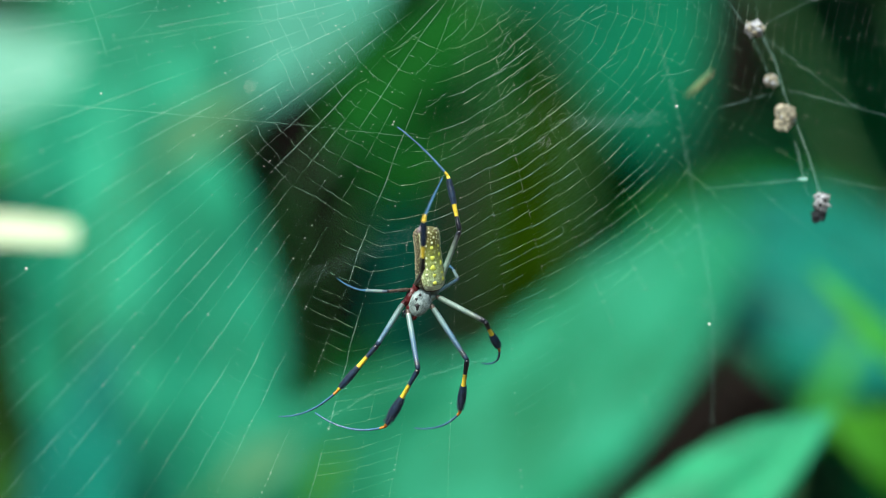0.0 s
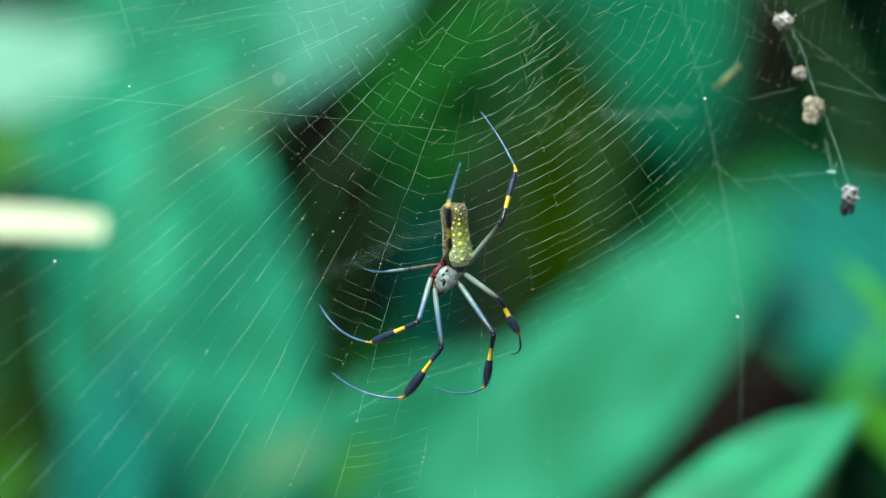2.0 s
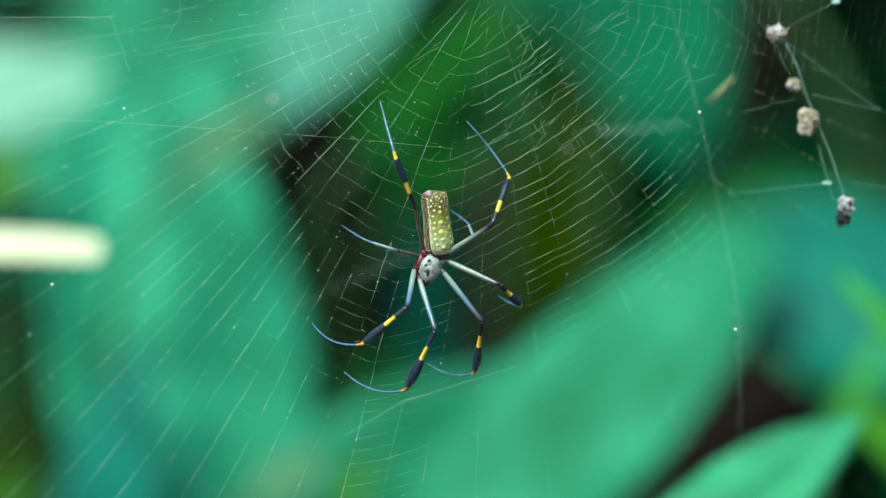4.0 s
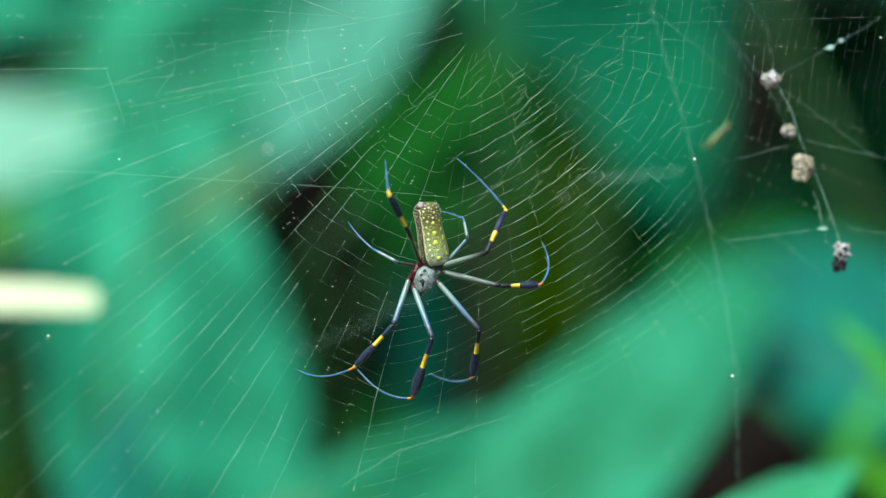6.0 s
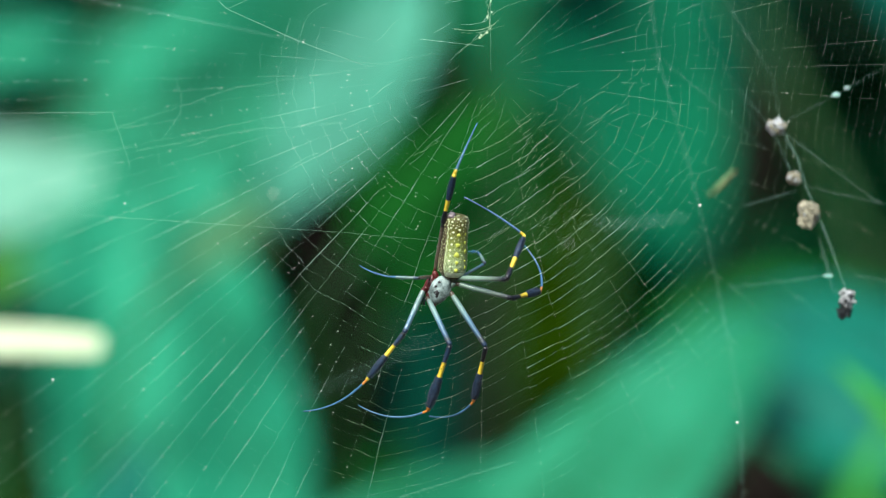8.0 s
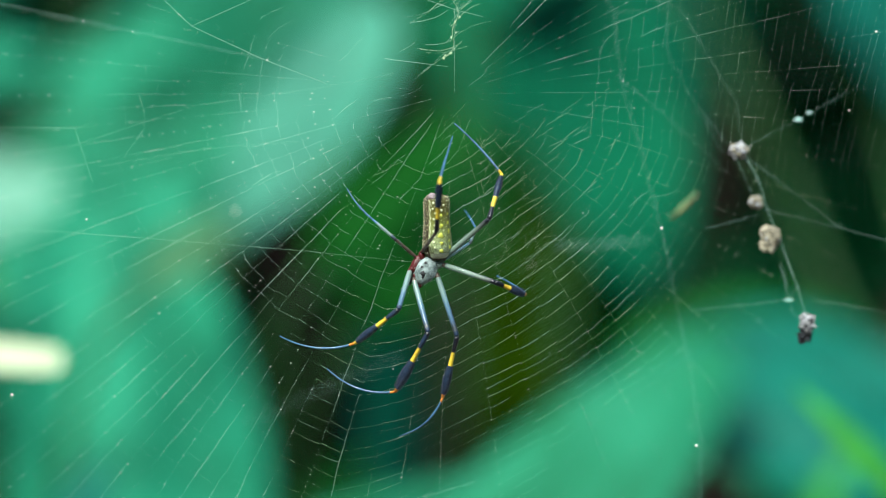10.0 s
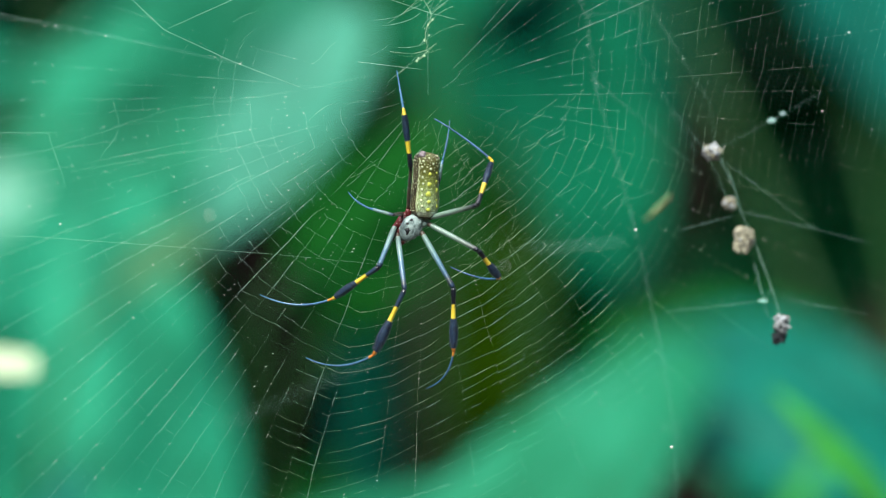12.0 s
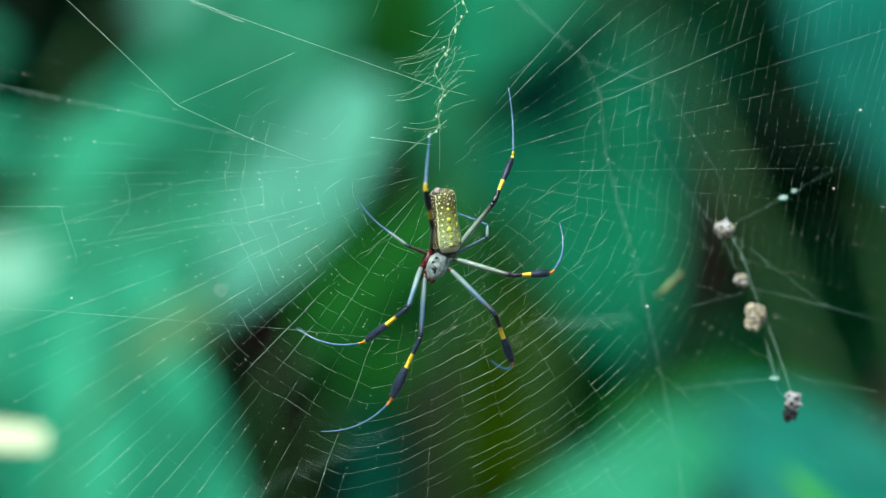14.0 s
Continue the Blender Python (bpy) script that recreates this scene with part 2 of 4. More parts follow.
wall = [[bm.verts.new((9 * math.sin(a), 7 * math.cos(a), z)) for a in (2 * math.pi * k / 48 for k in range(48))] for z in (-0.02, 1.5, 3, 4)]
for a, b in zip(wall, wall[1:]):
    for k in range(48):
        bm.faces.new((a[k], a[(k + 1) % 48], b[(k + 1) % 48], b[k]))
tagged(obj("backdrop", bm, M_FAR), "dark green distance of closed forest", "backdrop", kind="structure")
trunk("tree", (0.276, 1.4, 0), (-1.33, 0, 0), 4.0, 0.040, 0.032, "dark brown leaning tree trunk with rough bark, shade painted near-black")
trunk("tree", (0.041, 1.700, 0.000), (-0.05, 0, 0), 4.0, 0.034, 0.028, "slim grey-brown tree trunk standing in shade", M_BARK_GREY)
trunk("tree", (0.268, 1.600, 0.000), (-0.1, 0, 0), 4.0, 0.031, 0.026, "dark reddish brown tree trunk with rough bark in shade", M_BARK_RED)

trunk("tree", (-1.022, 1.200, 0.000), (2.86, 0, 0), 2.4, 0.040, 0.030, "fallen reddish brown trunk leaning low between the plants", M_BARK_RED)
# ---------------- plants ----------------
UP, FRONT, FLAT = (0, -1, 0.9), (0, -1, 0.35), (0, -0.7, 1)
plant("broadleaf_plant", (-0.159, 0.850, 0.000), "large teal-green broadleaf plant with one leaf painted as sunlit", [
    ((-0.124, 0.650, 0.931), (-0.184, 0.700, 1.278), 0.0728, M_LEAF_BLUE, (0, -1, 0.65), dict(belly=0.5, blunt=0.8)),
    ((-0.203, 0.600, 0.932), (-0.167, 0.600, 1.110), 0.0259, M_LEAF_SKY, (0, -1, 0.65), dict(belly=0.5, blunt=0.7)),
    ((-0.316, 1.150, 1.128), (-0.034, 1.200, 1.485), 0.0867, M_LEAF_BACK, FRONT, dict(blunt=0.7)),
    ((-0.313, 1.000, 1.201), (-0.167, 1.000, 1.291), 0.0339, M_LEAF_BACK, FRONT, dict()),
    ((-0.277, 0.800, 1.186), (-0.113, 0.800, 1.261), 0.0272, M_LEAF_BLUE, FRONT, dict()),
    ((-0.171, 1.050, 1.278), (-0.078, 1.050, 1.489), 0.0520, M_LEAF_BACK, FRONT, dict(blunt=0.6)),
    ((-0.240, 0.920, 1.266), (-0.073, 0.920, 1.310), 0.0416, M_LEAF_BACK, FRONT, dict(blunt=0.6)),
    ((-0.246, 0.280, 1.167), (-0.151, 0.280, 1.168), 0.0087, M_LEAF_SUNLIT, UP, dict(blunt=0.12, belly=0.6, fold=0.05, label="leaf tip with a sun patch painted near-white")),
    ((-0.361, 0.850, 1.231), (-0.198, 0.850, 1.254), 0.0524, M_LEAF_PAINTED_SHINE, FLAT, dict(blunt=0.6, label="leaf with its shine painted as a pale tone")),
    ((-0.308, 0.800, 1.187), (-0.231, 0.800, 1.214), 0.0150, M_LEAF_LIME, FRONT, dict()),
    ((-0.307, 0.950, 0.943), (-0.259, 0.950, 1.106), 0.0220, M_LEAF_OLIVE, FRONT, dict()),
    ((-0.321, 0.900, 0.964), (-0.253, 0.900, 1.011), 0.0161, M_LEAF_LIME, FRONT, dict()),
    ((-0.144, 0.600, 1.201), (-0.094, 0.600, 1.241), 0.0140, M_LEAF_TAN, FRONT, dict()),
    ((-0.107, 0.580, 1.026), (-0.064, 0.580, 1.053), 0.0120, M_LEAF_TAN, FRONT, dict()),
    ((-0.384, 0.950, 1.127), (-0.148, 0.950, 1.241), 0.0404, M_LEAF_BLUE, FRONT, dict()),
    ((-0.426, 1.300, 1.454), (-0.295, 1.300, 1.442), 0.0301, M_LEAF_BLUE, FRONT, dict()),
    ((-0.430, 1.250, 1.336), (-0.256, 1.250, 1.374), 0.0303, M_LEAF_BLUE, UP, dict()),
    ((-0.245, 1.000, 1.321), (-0.140, 1.000, 1.376), 0.0233, M_LEAF_BLUE, UP, dict()),
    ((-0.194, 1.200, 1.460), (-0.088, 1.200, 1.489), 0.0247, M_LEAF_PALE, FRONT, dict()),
])
plant("broadleaf_plant", (0.044, 1.000, 0.000), "tall green broadleaf plant with overlapping leaves on the forest floor", [
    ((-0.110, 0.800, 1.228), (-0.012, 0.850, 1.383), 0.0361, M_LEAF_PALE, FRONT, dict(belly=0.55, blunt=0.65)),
    ((-0.040, 0.550, 0.937), (0.179, 0.650, 1.173), 0.0515, M_LEAF, UP, dict(belly=0.5, blunt=0.6)),
    ((0.069, 0.950, 1.545), (0.155, 0.950, 1.200), 0.0537, M_LEAF_TEAL, FRONT, dict(belly=0.6, blunt=0.55)),
    ((0.075, 0.970, 1.303), (0.010, 0.970, 1.396), 0.0260, M_LEAF_TEAL, FRONT, dict(blunt=0.6)),
    ((-0.039, 1.500, 0.939), (-0.062, 1.500, 1.336), 0.0513, M_LEAF_VIVID, FRONT, dict()),
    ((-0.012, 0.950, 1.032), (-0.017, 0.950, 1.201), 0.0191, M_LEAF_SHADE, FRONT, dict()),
    ((-0.096, 1.100, 0.909), (-0.009, 1.100, 1.102), 0.0371, M_LEAF_VIVID, UP, dict()),
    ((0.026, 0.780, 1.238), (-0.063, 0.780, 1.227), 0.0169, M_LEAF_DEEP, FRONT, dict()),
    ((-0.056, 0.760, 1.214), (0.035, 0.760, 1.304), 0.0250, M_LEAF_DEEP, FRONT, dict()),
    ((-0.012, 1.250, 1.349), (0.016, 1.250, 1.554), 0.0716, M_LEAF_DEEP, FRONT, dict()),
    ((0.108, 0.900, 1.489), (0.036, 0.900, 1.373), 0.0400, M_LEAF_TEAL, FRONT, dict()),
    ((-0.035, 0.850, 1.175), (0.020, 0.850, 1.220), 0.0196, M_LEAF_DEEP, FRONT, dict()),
    ((0.049, 1.450, 1.188), (0.060, 1.450, 1.425), 0.0329, M_LEAF_VIVID, FRONT, dict()),
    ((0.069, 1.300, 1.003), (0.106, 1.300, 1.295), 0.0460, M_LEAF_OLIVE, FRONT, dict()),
    ((-0.151, 0.620, 0.934), (0.055, 0.620, 1.100), 0.0509, M_LEAF, FRONT, dict()),
    ((-0.063, 0.540, 1.015), (-0.039, 0.540, 1.057), 0.0071, M_LEAF_LIME, FRONT, dict()),
])
plant("broadleaf_plant", (0.465, 0.800, 0.000), "bluish green broadleaf plant with lime blades on the forest floor", [
    ((0.342, 0.700, 1.088), (0.112, 0.700, 1.151), 0.0645, M_LEAF_SKY, UP, dict(belly=0.5, blunt=0.75)),
    ((0.248, 0.850, 1.501), (0.362, 0.850, 1.275), 0.0647, M_LEAF_SKY, UP, dict(blunt=0.7)),
    ((0.067, 0.200, 1.014), (0.176, 0.240, 1.097), 0.0247, M_LEAF_FRESH, UP, dict(teeth=0.06, veins=9, label="fresh green leaf with a toothed edge")),
    ((0.261, 0.400, 1.045), (0.190, 0.400, 1.086), 0.0183, M_LEAF_LIME, FRONT, dict()),
    ((0.238, 0.320, 1.088), (0.173, 0.320, 1.158), 0.0066, M_BLADE, FRONT, dict(label="narrow lime-green blade")),
    ((0.200, 0.600, 1.042), (0.240, 0.600, 1.121), 0.0073, M_BLADE, FRONT, dict(label="narrow lime-green blade")),
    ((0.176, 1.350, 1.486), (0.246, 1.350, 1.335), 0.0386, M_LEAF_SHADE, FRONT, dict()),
    ((0.255, 1.400, 1.586), (0.240, 1.400, 1.344), 0.0359, M_LEAF_SHADE_GREEN, FRONT, dict()),
    ((0.278, 0.850, 1.047), (0.168, 0.850, 1.130), 0.0178, M_LEAF_TEAL, FRONT, dict()),
    ((0.339, 1.400, 1.147), (0.198, 1.400, 1.250), 0.0309, M_LEAF_SHADE_GREEN, FRONT, dict()),
    ((0.304, 0.950, 1.166), (0.131, 0.950, 1.164), 0.0272, M_LEAF_VIVID, FRONT, dict()),
])

# ---------------- the web ----------------
def silk_point(x, z, back=0.0, bow=0.25):
    """A place on the web's sheet from millimetres across and up; back: metres behind the sheet."""
    k = (1 + back / 1.1) / 1000
    away = min(0.09, 2.2e-5 * max(0.0, x - 26) * max(0.0, -12 - z)) if bow and not back else 0.0  # the sheet leans back low down on one side
    if bow and not back:
        away += 0.00065 * max(0.0, x - 58) * min(1.0, max(0.0, (65 - z) / 50))
    k *= 1 + away / 1.1
    return Vector((x * k, back + away + bow * max(0.0, -20 - x) / 1000, 1.2 + z * k))


HUB = (14.4, 68.6)
web = thing("orb_web", silk_point(*HUB), "large fine golden orb web strung between broad leaves", "spider web")
W0 = Vector(web.location)
rnd = random.Random(11)


def strand(name, points, radius, material, label="", owner=None, sides=4):
    bm = bmesh.new()
    o = Vector((owner or web).location)
    tube(bm, [Vector(p) - o for p in points], radius, sides)
    return obj(name, bm, material, owner or web, label)


def polar(deg, r, wob=0.0):
    a = radians(deg)
    return HUB[0] + r * math.cos(a) + wob, HUB[1] + r * math.sin(a) * 0.97


# spokes: close together on one flank, wide apart on the other
spokes, a = [], 163.0
while a < 414:
    spokes.append(a)
    a += (2.7 if a < 243 else 4.2 if a < 262 else 6.6 if a < 345 else 4.6) * rnd.uniform(0.8, 1.2)
reach = 275


def on_spoke(i, r):
    """Where spoke i passes at the distance r: a line that wavers a little."""
    bend = 1.6 * noise.noise(Vector((i * 3.7, r * 0.012, 0))) * (r / 100) + 0.45 * noise.noise(Vector((i * 2.3, r * 0.09, 4)))
    return polar(spokes[i], r, bend)


def glint(i, s):
    """How strongly spoke i glints at the share s of its length, put in as thickness."""
    v = noise.noise(Vector((i * 5.3, s * 11.0, 1.7))) + 0.35 * noise.noise(Vector((i * 2.9, s * 40.0, 7)))
    return 0.22 + 0.95 * min(1.0, max(0.0, 0.36 + 2.2 * v))


sparkles = []
for i, deg in enumerate(spokes):
    flank = deg < 256
    rad = 0.000008 if deg < 187 else 0.000017 if deg < 200 else 0.000027 if deg < 224 else 0.000029 if deg < 243 else (0.000025 if flank else (0.000026 if deg > 372 else 0.000008))
    start = (rnd.uniform(6, 14), rnd.uniform(90, 120), rnd.uniform(40, 60), rnd.uniform(90, 140))[i % 4] if flank else (rnd.uniform(6, 16), rnd.uniform(30, 60))[i % 2]
    along_it = np.linspace(start, reach, 190)
    pts = [silk_point(*on_spoke(i, r)) for r in along_it]
    strand("spoke", pts, [rad * glint(i, k / 189) * rnd.choice((0.75, 0.9, 1.0, 1.0, 1.15, 1.5)) for k in range(190)], M_SILK if flank or deg > 345 else M_SILK_GOLD, sides=4)
    r = start
    while r < reach:  # sparkle put in as pale beads, crowded here and rare there
        dense = glint(i, (r - start) / (reach - start))
        p = silk_point(*on_spoke(i, r)) - W0
        sparkles.append((p, rnd.uniform(0.025, 0.055) * (0.7 + 0.5 * dense) * (1.25 if deg < 243 or deg > 360 else 1.0 if flank else 0.8)))
        r += rnd.uniform(1.2, 7.5) / (0.45 + dense)

# the capture spiral, turn by turn, in stepped rungs between the spokes
r = 30.0
turn = 0


def ring(deg, r, turn):
    """The distance at which a turn crosses the spoke at deg: wavering, and opening upwards like a horseshoe."""
    rr = r * (1 + 0.035 * noise.noise(Vector((deg * 0.03, r * 0.01, 5)))) + (1.3 if deg < 305 else 0.8) * noise.noise(Vector((deg * (0.2 if deg < 345 else 0.09), turn * 2.1, 0)))
    rr *= math.exp(-float(np.interp(deg, (254, 275, 295, 315), (0, 0.18, 0.285, 0.315))))
    if deg > 345:
        rr = rr / (math.cos(radians(deg - 360)) - 0.18 * math.sin(radians(deg - 360)))
    return rr


while r < reach / 0.73:
    bm = bmesh.new()
    last = None
    for i in range(len(spokes) - 1):
        deg, gap = spokes[i], radians(spokes[i + 1] - spokes[i])
        out = ring(deg, r, turn)
        if out > reach - 6:
            last = None
            continue
        near = float(np.interp(out, (60, 95, 130, 170), (1.15, 0.62, 0.22, 0.10)))
        thin = (0.075 if r > 100 else 0.42) if deg < 243 else 0.5 if deg < 262 else (0.25 if deg > 340 else 0.36 * near if deg > 308 else 1.12 * near)
        if (deg < 211 and r > 80) or (deg < 250 and r > 158):
            thin = 0.085  # the outer turns on the close-set flank are hair-fine
        if 243 <= deg < 275 and out > 140:
            thin *= 0.55
        slope = float(np.interp(deg, (250, 264, 280, 298, 345, 346), (-0.03, 0.02, 0.018, 0.012, 0.01, 0.0)))
        step = slope * gap * r * rnd.uniform(0.4, 1.7)
        if rnd.random() < (0.18 if r < 55 else 0.03) or (deg > 330 and r < 66) or (deg < 187 and not 60 < r < 215):
            last = None
            continue
        p, q = silk_point(*on_spoke(i, ring(deg, r, turn) + step)) - W0, silk_point(*on_spoke(i + 1, ring(spokes[i + 1], r, turn) - step)) - W0
        cut = 262 < deg < 335 and rnd.random() < 0.09
        if cut:
            q = p.lerp(q, rnd.uniform(0.4, 0.85))
        wide = 0.000030 * thin * rnd.choice((0.45, 0.7, 0.9, 1.0, 1.1, 1.25))
        pts = [p.lerp(q, k / 6) - Vector((0, 0, 0.0008 * k / 6 * (1 - k / 6))) for k in range(7)]
        if cut and rnd.random() < 0.3:
            pts.append(q + (-q).normalized() * rnd.uniform(0.0008, 0.003))
        if last is not None:
            pts.insert(0, last)
        tube(bm, pts, [wide * rnd.choice((0.7, 0.8, 0.9, 1.0, 1.0, 2.1)) for _ in pts], 4, 1 if deg < 240 or deg > 345 else 0, caps=False)
        if rnd.random() < 0.5:
            sparkles.append((p, rnd.uniform(0.06, 0.125) if deg > 262 else rnd.uniform(0.03, 0.06)))
        last = None if cut else q
    tagged(obj("spiral_thread", bm, [M_SILK_THIN if turn % 2 else M_SILK_GOLD, M_SILK], web), kind="stuff")
    r += (5.6 if r < 120 else 4.6) * rnd.uniform(0.75, 1.25)
    turn += 1

# specks of dust caught on the threads, and the beads that imitate sparkle
bm = bmesh.new()
for n, (p, s) in enumerate(sparkles):
    blob(bm, p, (s * 0.0015, s * 0.001, s * 0.0011), 4, 3, 0.3, seed=n)
for _ in range(1100):
    i = rnd.randrange(len(spokes) - 1)
    if spokes[i] > 256 and rnd.random() < 0.6:
        continue
    p = silk_point(*on_spoke(i, rnd.uniform(40, 220))) - W0
    s = rnd.choice((0.00006, 0.00008, 0.0001, 0.00012, 0.00016))
    blob(bm, p, (s * 1.8, s, s), 6, 4, 0.4, seed=i)
for x, z, s in ((*(100.2, -54.0), 0.62), (*(162.9, 90.9), 0.5), (*(153.4, 63.3), 0.45), (*(-138.4, -36.9), 0.5), (*(-50.1, 80.1), 0.4), (*(-114.2, 93.5), 0.28), (*(-97.0, 89.9), 0.32), (*(87.9, 21.9), 0.5), (*(-112.8, 24.3), 0.4)):
    blob(bm, silk_point(x, z, 0, 0) - W0, (s / 1000, s / 1400, s / 1100), 8, 6, 0.3, seed=x)
for x, z, back, s in ((-60.9, 27.3, 0.11, 0.7), (42.2, 9.2, 0.1, 0.45)):  # pale fluff on the barrier threads behind
    blob(bm, silk_point(x, z, back, 0) - W0, (s / 1000, s / 1000, s / 900), 10, 8, 0.5, seed=x)
tagged(obj("dust_and_sparkle", bm, M_DUST_SPARKLE, web, "pale dust specks and sparkle beads on the silk"), kind="stuff")

# lines of the barrier web, before and behind the sheet: points, distance behind, thickness in millimetres
for pts, back, rad in (
    (((-115.7, 129.2), (-76.5, 91.9), (-51.7, 80.5), (-29.4, 72.0)), -0.004, 0.055),
    (((-76.5, 91.9), (-35.3, 110.4)), -0.002, 0.05),
    (((-73.7, 129.2), (-26.6, 112.6), (16.2, 97.8), (25.2, 95.6)), -0.003, 0.055),
    (((-166.4, 101.7), (-138.4, 98.6), (-98.4, 90.5), (-51.7, 80.5)), 0.03, 0.10),
    (((-170.4, 56.2), (-117.1, 56.2), (-110.8, 37.5)), -0.012, 0.035),
    (((-166.4, 21.5), (-120.5, 19.9), (-37.3, 13.6), (1.2, 9.7)), 0.004, 0.028),
    (((-94.6, 67.8), (-92.7, 61.3), (-93.1, 55.4), (-99.8, 46.3)), 0.012, 0.022),
    (((-119.1, 49.5), (-74.5, 64.3), (-32.3, 70.4), (-4.3, 75.9)), 0.016, 0.018),
    (((-109.2, 42.6), (-69.8, 49.5), (-36.3, 51.9)), 0.02, 0.022),
    (((42.6, 129.2), (65.5, 108.5), (70.8, 97.2), (74.1, 72.0), (83.0, 40.4), (90.3, 10.8), (98.2, -28.6), (101.7, -51.1), (101.7, -90.5)), 0.045, 0.09),
    (((65.5, 108.5), (94.3, 98.6), (114.0, 66.1), (115.9, 50.3)), 0.034, 0.065),
    (((70.8, 97.2), (89.9, 98.4)), 0.03, 0.045),
    (((72.2, 75.1), (88.3, 62.1), (110.6, 41.6)), 0.034, 0.06),
    (((89.9, 112.6), (89.9, 83.0), (109.6, 47.5)), 0.04, 0.05),
    (((-9.1, 80.8), (13.0, 78.1)), -0.002, 0.05),
    (((50.5, 15.6), (64.3, 16.0), (83.0, 17.7)), 0.13, 0.2),
    (((-56.0, -45.6), (-28.4, -34.3), (-2.8, -22.7)), 0.14, 0.10),
    (((15.4, 98.8), (15.4, 69.2)), 0.0, 0.035),
    (((-36.3, -90.5), (-16.6, -78.7), (22.9, -66.8)), 0.02, 0.04),
):
    strand("barrier_thread", [silk_point(*p, back, 0.0) for p in pts], rad * (0.62 if 0.025 < back < 0.1 else 1) / 1000, M_SILK_VEIL if back > 0.025 else M_SILK_THIN)

# torn tangle of old silk above the hub: a ragged stem with lumps, long wisps to one side and short ones to the other
def stem_at(t):
    return HUB[0] - 3.0 + 11 * t + 2.2 * math.sin(9 * t) + 1.2 * math.sin(23 * t), HUB[1] + 12 + 50 * t


bm = bmesh.new()
tube(bm, [silk_point(*stem_at(k / 40), 0.002 * math.sin(k)) - W0 for k in range(41)], [rnd.uniform(0.00003, 0.00008) for _ in range(41)], 5)
for k in range(30):
    x, z = stem_at(rnd.random())
    size = rnd.choice((0.10, 0.14, 0.2, 0.3, 0.42)) / 1000
    blob(bm, silk_point(x + rnd.gauss(0, 0.7), z, rnd.uniform(-0.002, 0.002)) - W0, (size, size, size * rnd.uniform(1.0, 2.2)), 6, 5, 0.6, seed=k)
tagged(obj("torn_stem", bm, M_SILK_GOLD, web, "ragged yellowish stem of old silk"), kind="stuff")
for k in range(36):
    bm = bmesh.new()
    x, z = stem_at(rnd.random())
    x += rnd.gauss(0, 2.5)
    long_one = k % 5 < 2
    way = radians(rnd.uniform(196, 222) if long_one else rnd.uniform(30, 62) + (180 if k % 5 == 4 else 0))
    turn_by = radians(rnd.uniform(-8, 2) if long_one else rnd.uniform(-8, 8))
    step, pts = rnd.uniform(1.5, 2.7) if long_one else rnd.uniform(0.9, 2.4), []
    depth = rnd.uniform(-0.003, 0.012 if k % 3 == 0 else 0.003)
    for n in range(rnd.randint(6, 10)):
        pts.append(silk_point(x, z, depth) - W0)
        x += step * math.cos(way)
        z += step * math.sin(way)
        way += turn_by + rnd.uniform(-0.13, 0.13)
    wide = rnd.uniform(0.000018, 0.000045)
    tube(bm, pts, [wide * rnd.choice((0.7, 1.0, 1.0, 1.6)) for _ in pts], 4)
    if rnd.random() < 0.6:
        blob(bm, pts[rnd.randrange(len(pts))], rnd.uniform(0.00006, 0.00014), 6, 4, 0.5, seed=k)
    obj("torn_thread", bm, M_SILK_GOLD if k % 2 else M_SILK_THIN, web)
# slanting, kinked lines of the middle
for k in range(36):
    bm = bmesh.new()
    x, z = HUB[0] + rnd.uniform(-42, 52), HUB[1] + rnd.uniform(-66, 6)
    if x < HUB[0] and z > HUB[1] - 20:
        x += 45
    ang, pts = radians(rnd.uniform(26, 52)), []
    for n in range(rnd.randint(3, 7)):
        pts.append(silk_point(x, z) - W0)
        way = ang + (rnd.uniform(0.4, 0.9) if n % 3 == 2 else rnd.uniform(-0.1, 0.08))
        size = 1.3 if n % 3 == 2 else rnd.uniform(2.2, 4.2)
        x += size * math.cos(way)
        z += size * math.sin(way)
    wide = rnd.uniform(0.000014, 0.000026)
    tube(bm, pts, [wide * rnd.choice((0.8, 1.0, 1.0, 1.5)) for _ in pts], 4)
    obj("inner_thread", bm, M_SILK if k % 2 else M_SILK_GOLD, web)
# a ragged patch of snapped, beaded bits on the wide-set flank
for k in range(44):
    bm = bmesh.new()
    x, z = HUB[0] + rnd.uniform(8, 33), HUB[1] - rnd.uniform(14, 62)
    way, pts = radians(rnd.choice((24, 36, 48, 62, 250, 285)) + rnd.uniform(-8, 8)), []
    for n in range(rnd.randint(3, 5)):
        pts.append(silk_point(x, z) - W0)
        size = rnd.uniform(0.9, 2.4)
        x += size * math.cos(way)
        z += size * math.sin(way)
        way += rnd.choice((0.0, 0.0, 0.5, -0.5)) + rnd.uniform(-0.12, 0.12)
    wide = rnd.uniform(0.000010, 0.000020)
    tube(bm, pts, [wide * rnd.choice((0.8, 1.0, 1.4)) for _ in pts], 4)
    for q in pts[:: rnd.choice((1, 2, 3))]:
        size = rnd.uniform(0.00004, 0.00009)
        blob(bm, q, (size * 1.4, size, size), 4, 3, 0.3, seed=k)
    obj("snapped_thread", bm, M_SILK_GOLD, web)
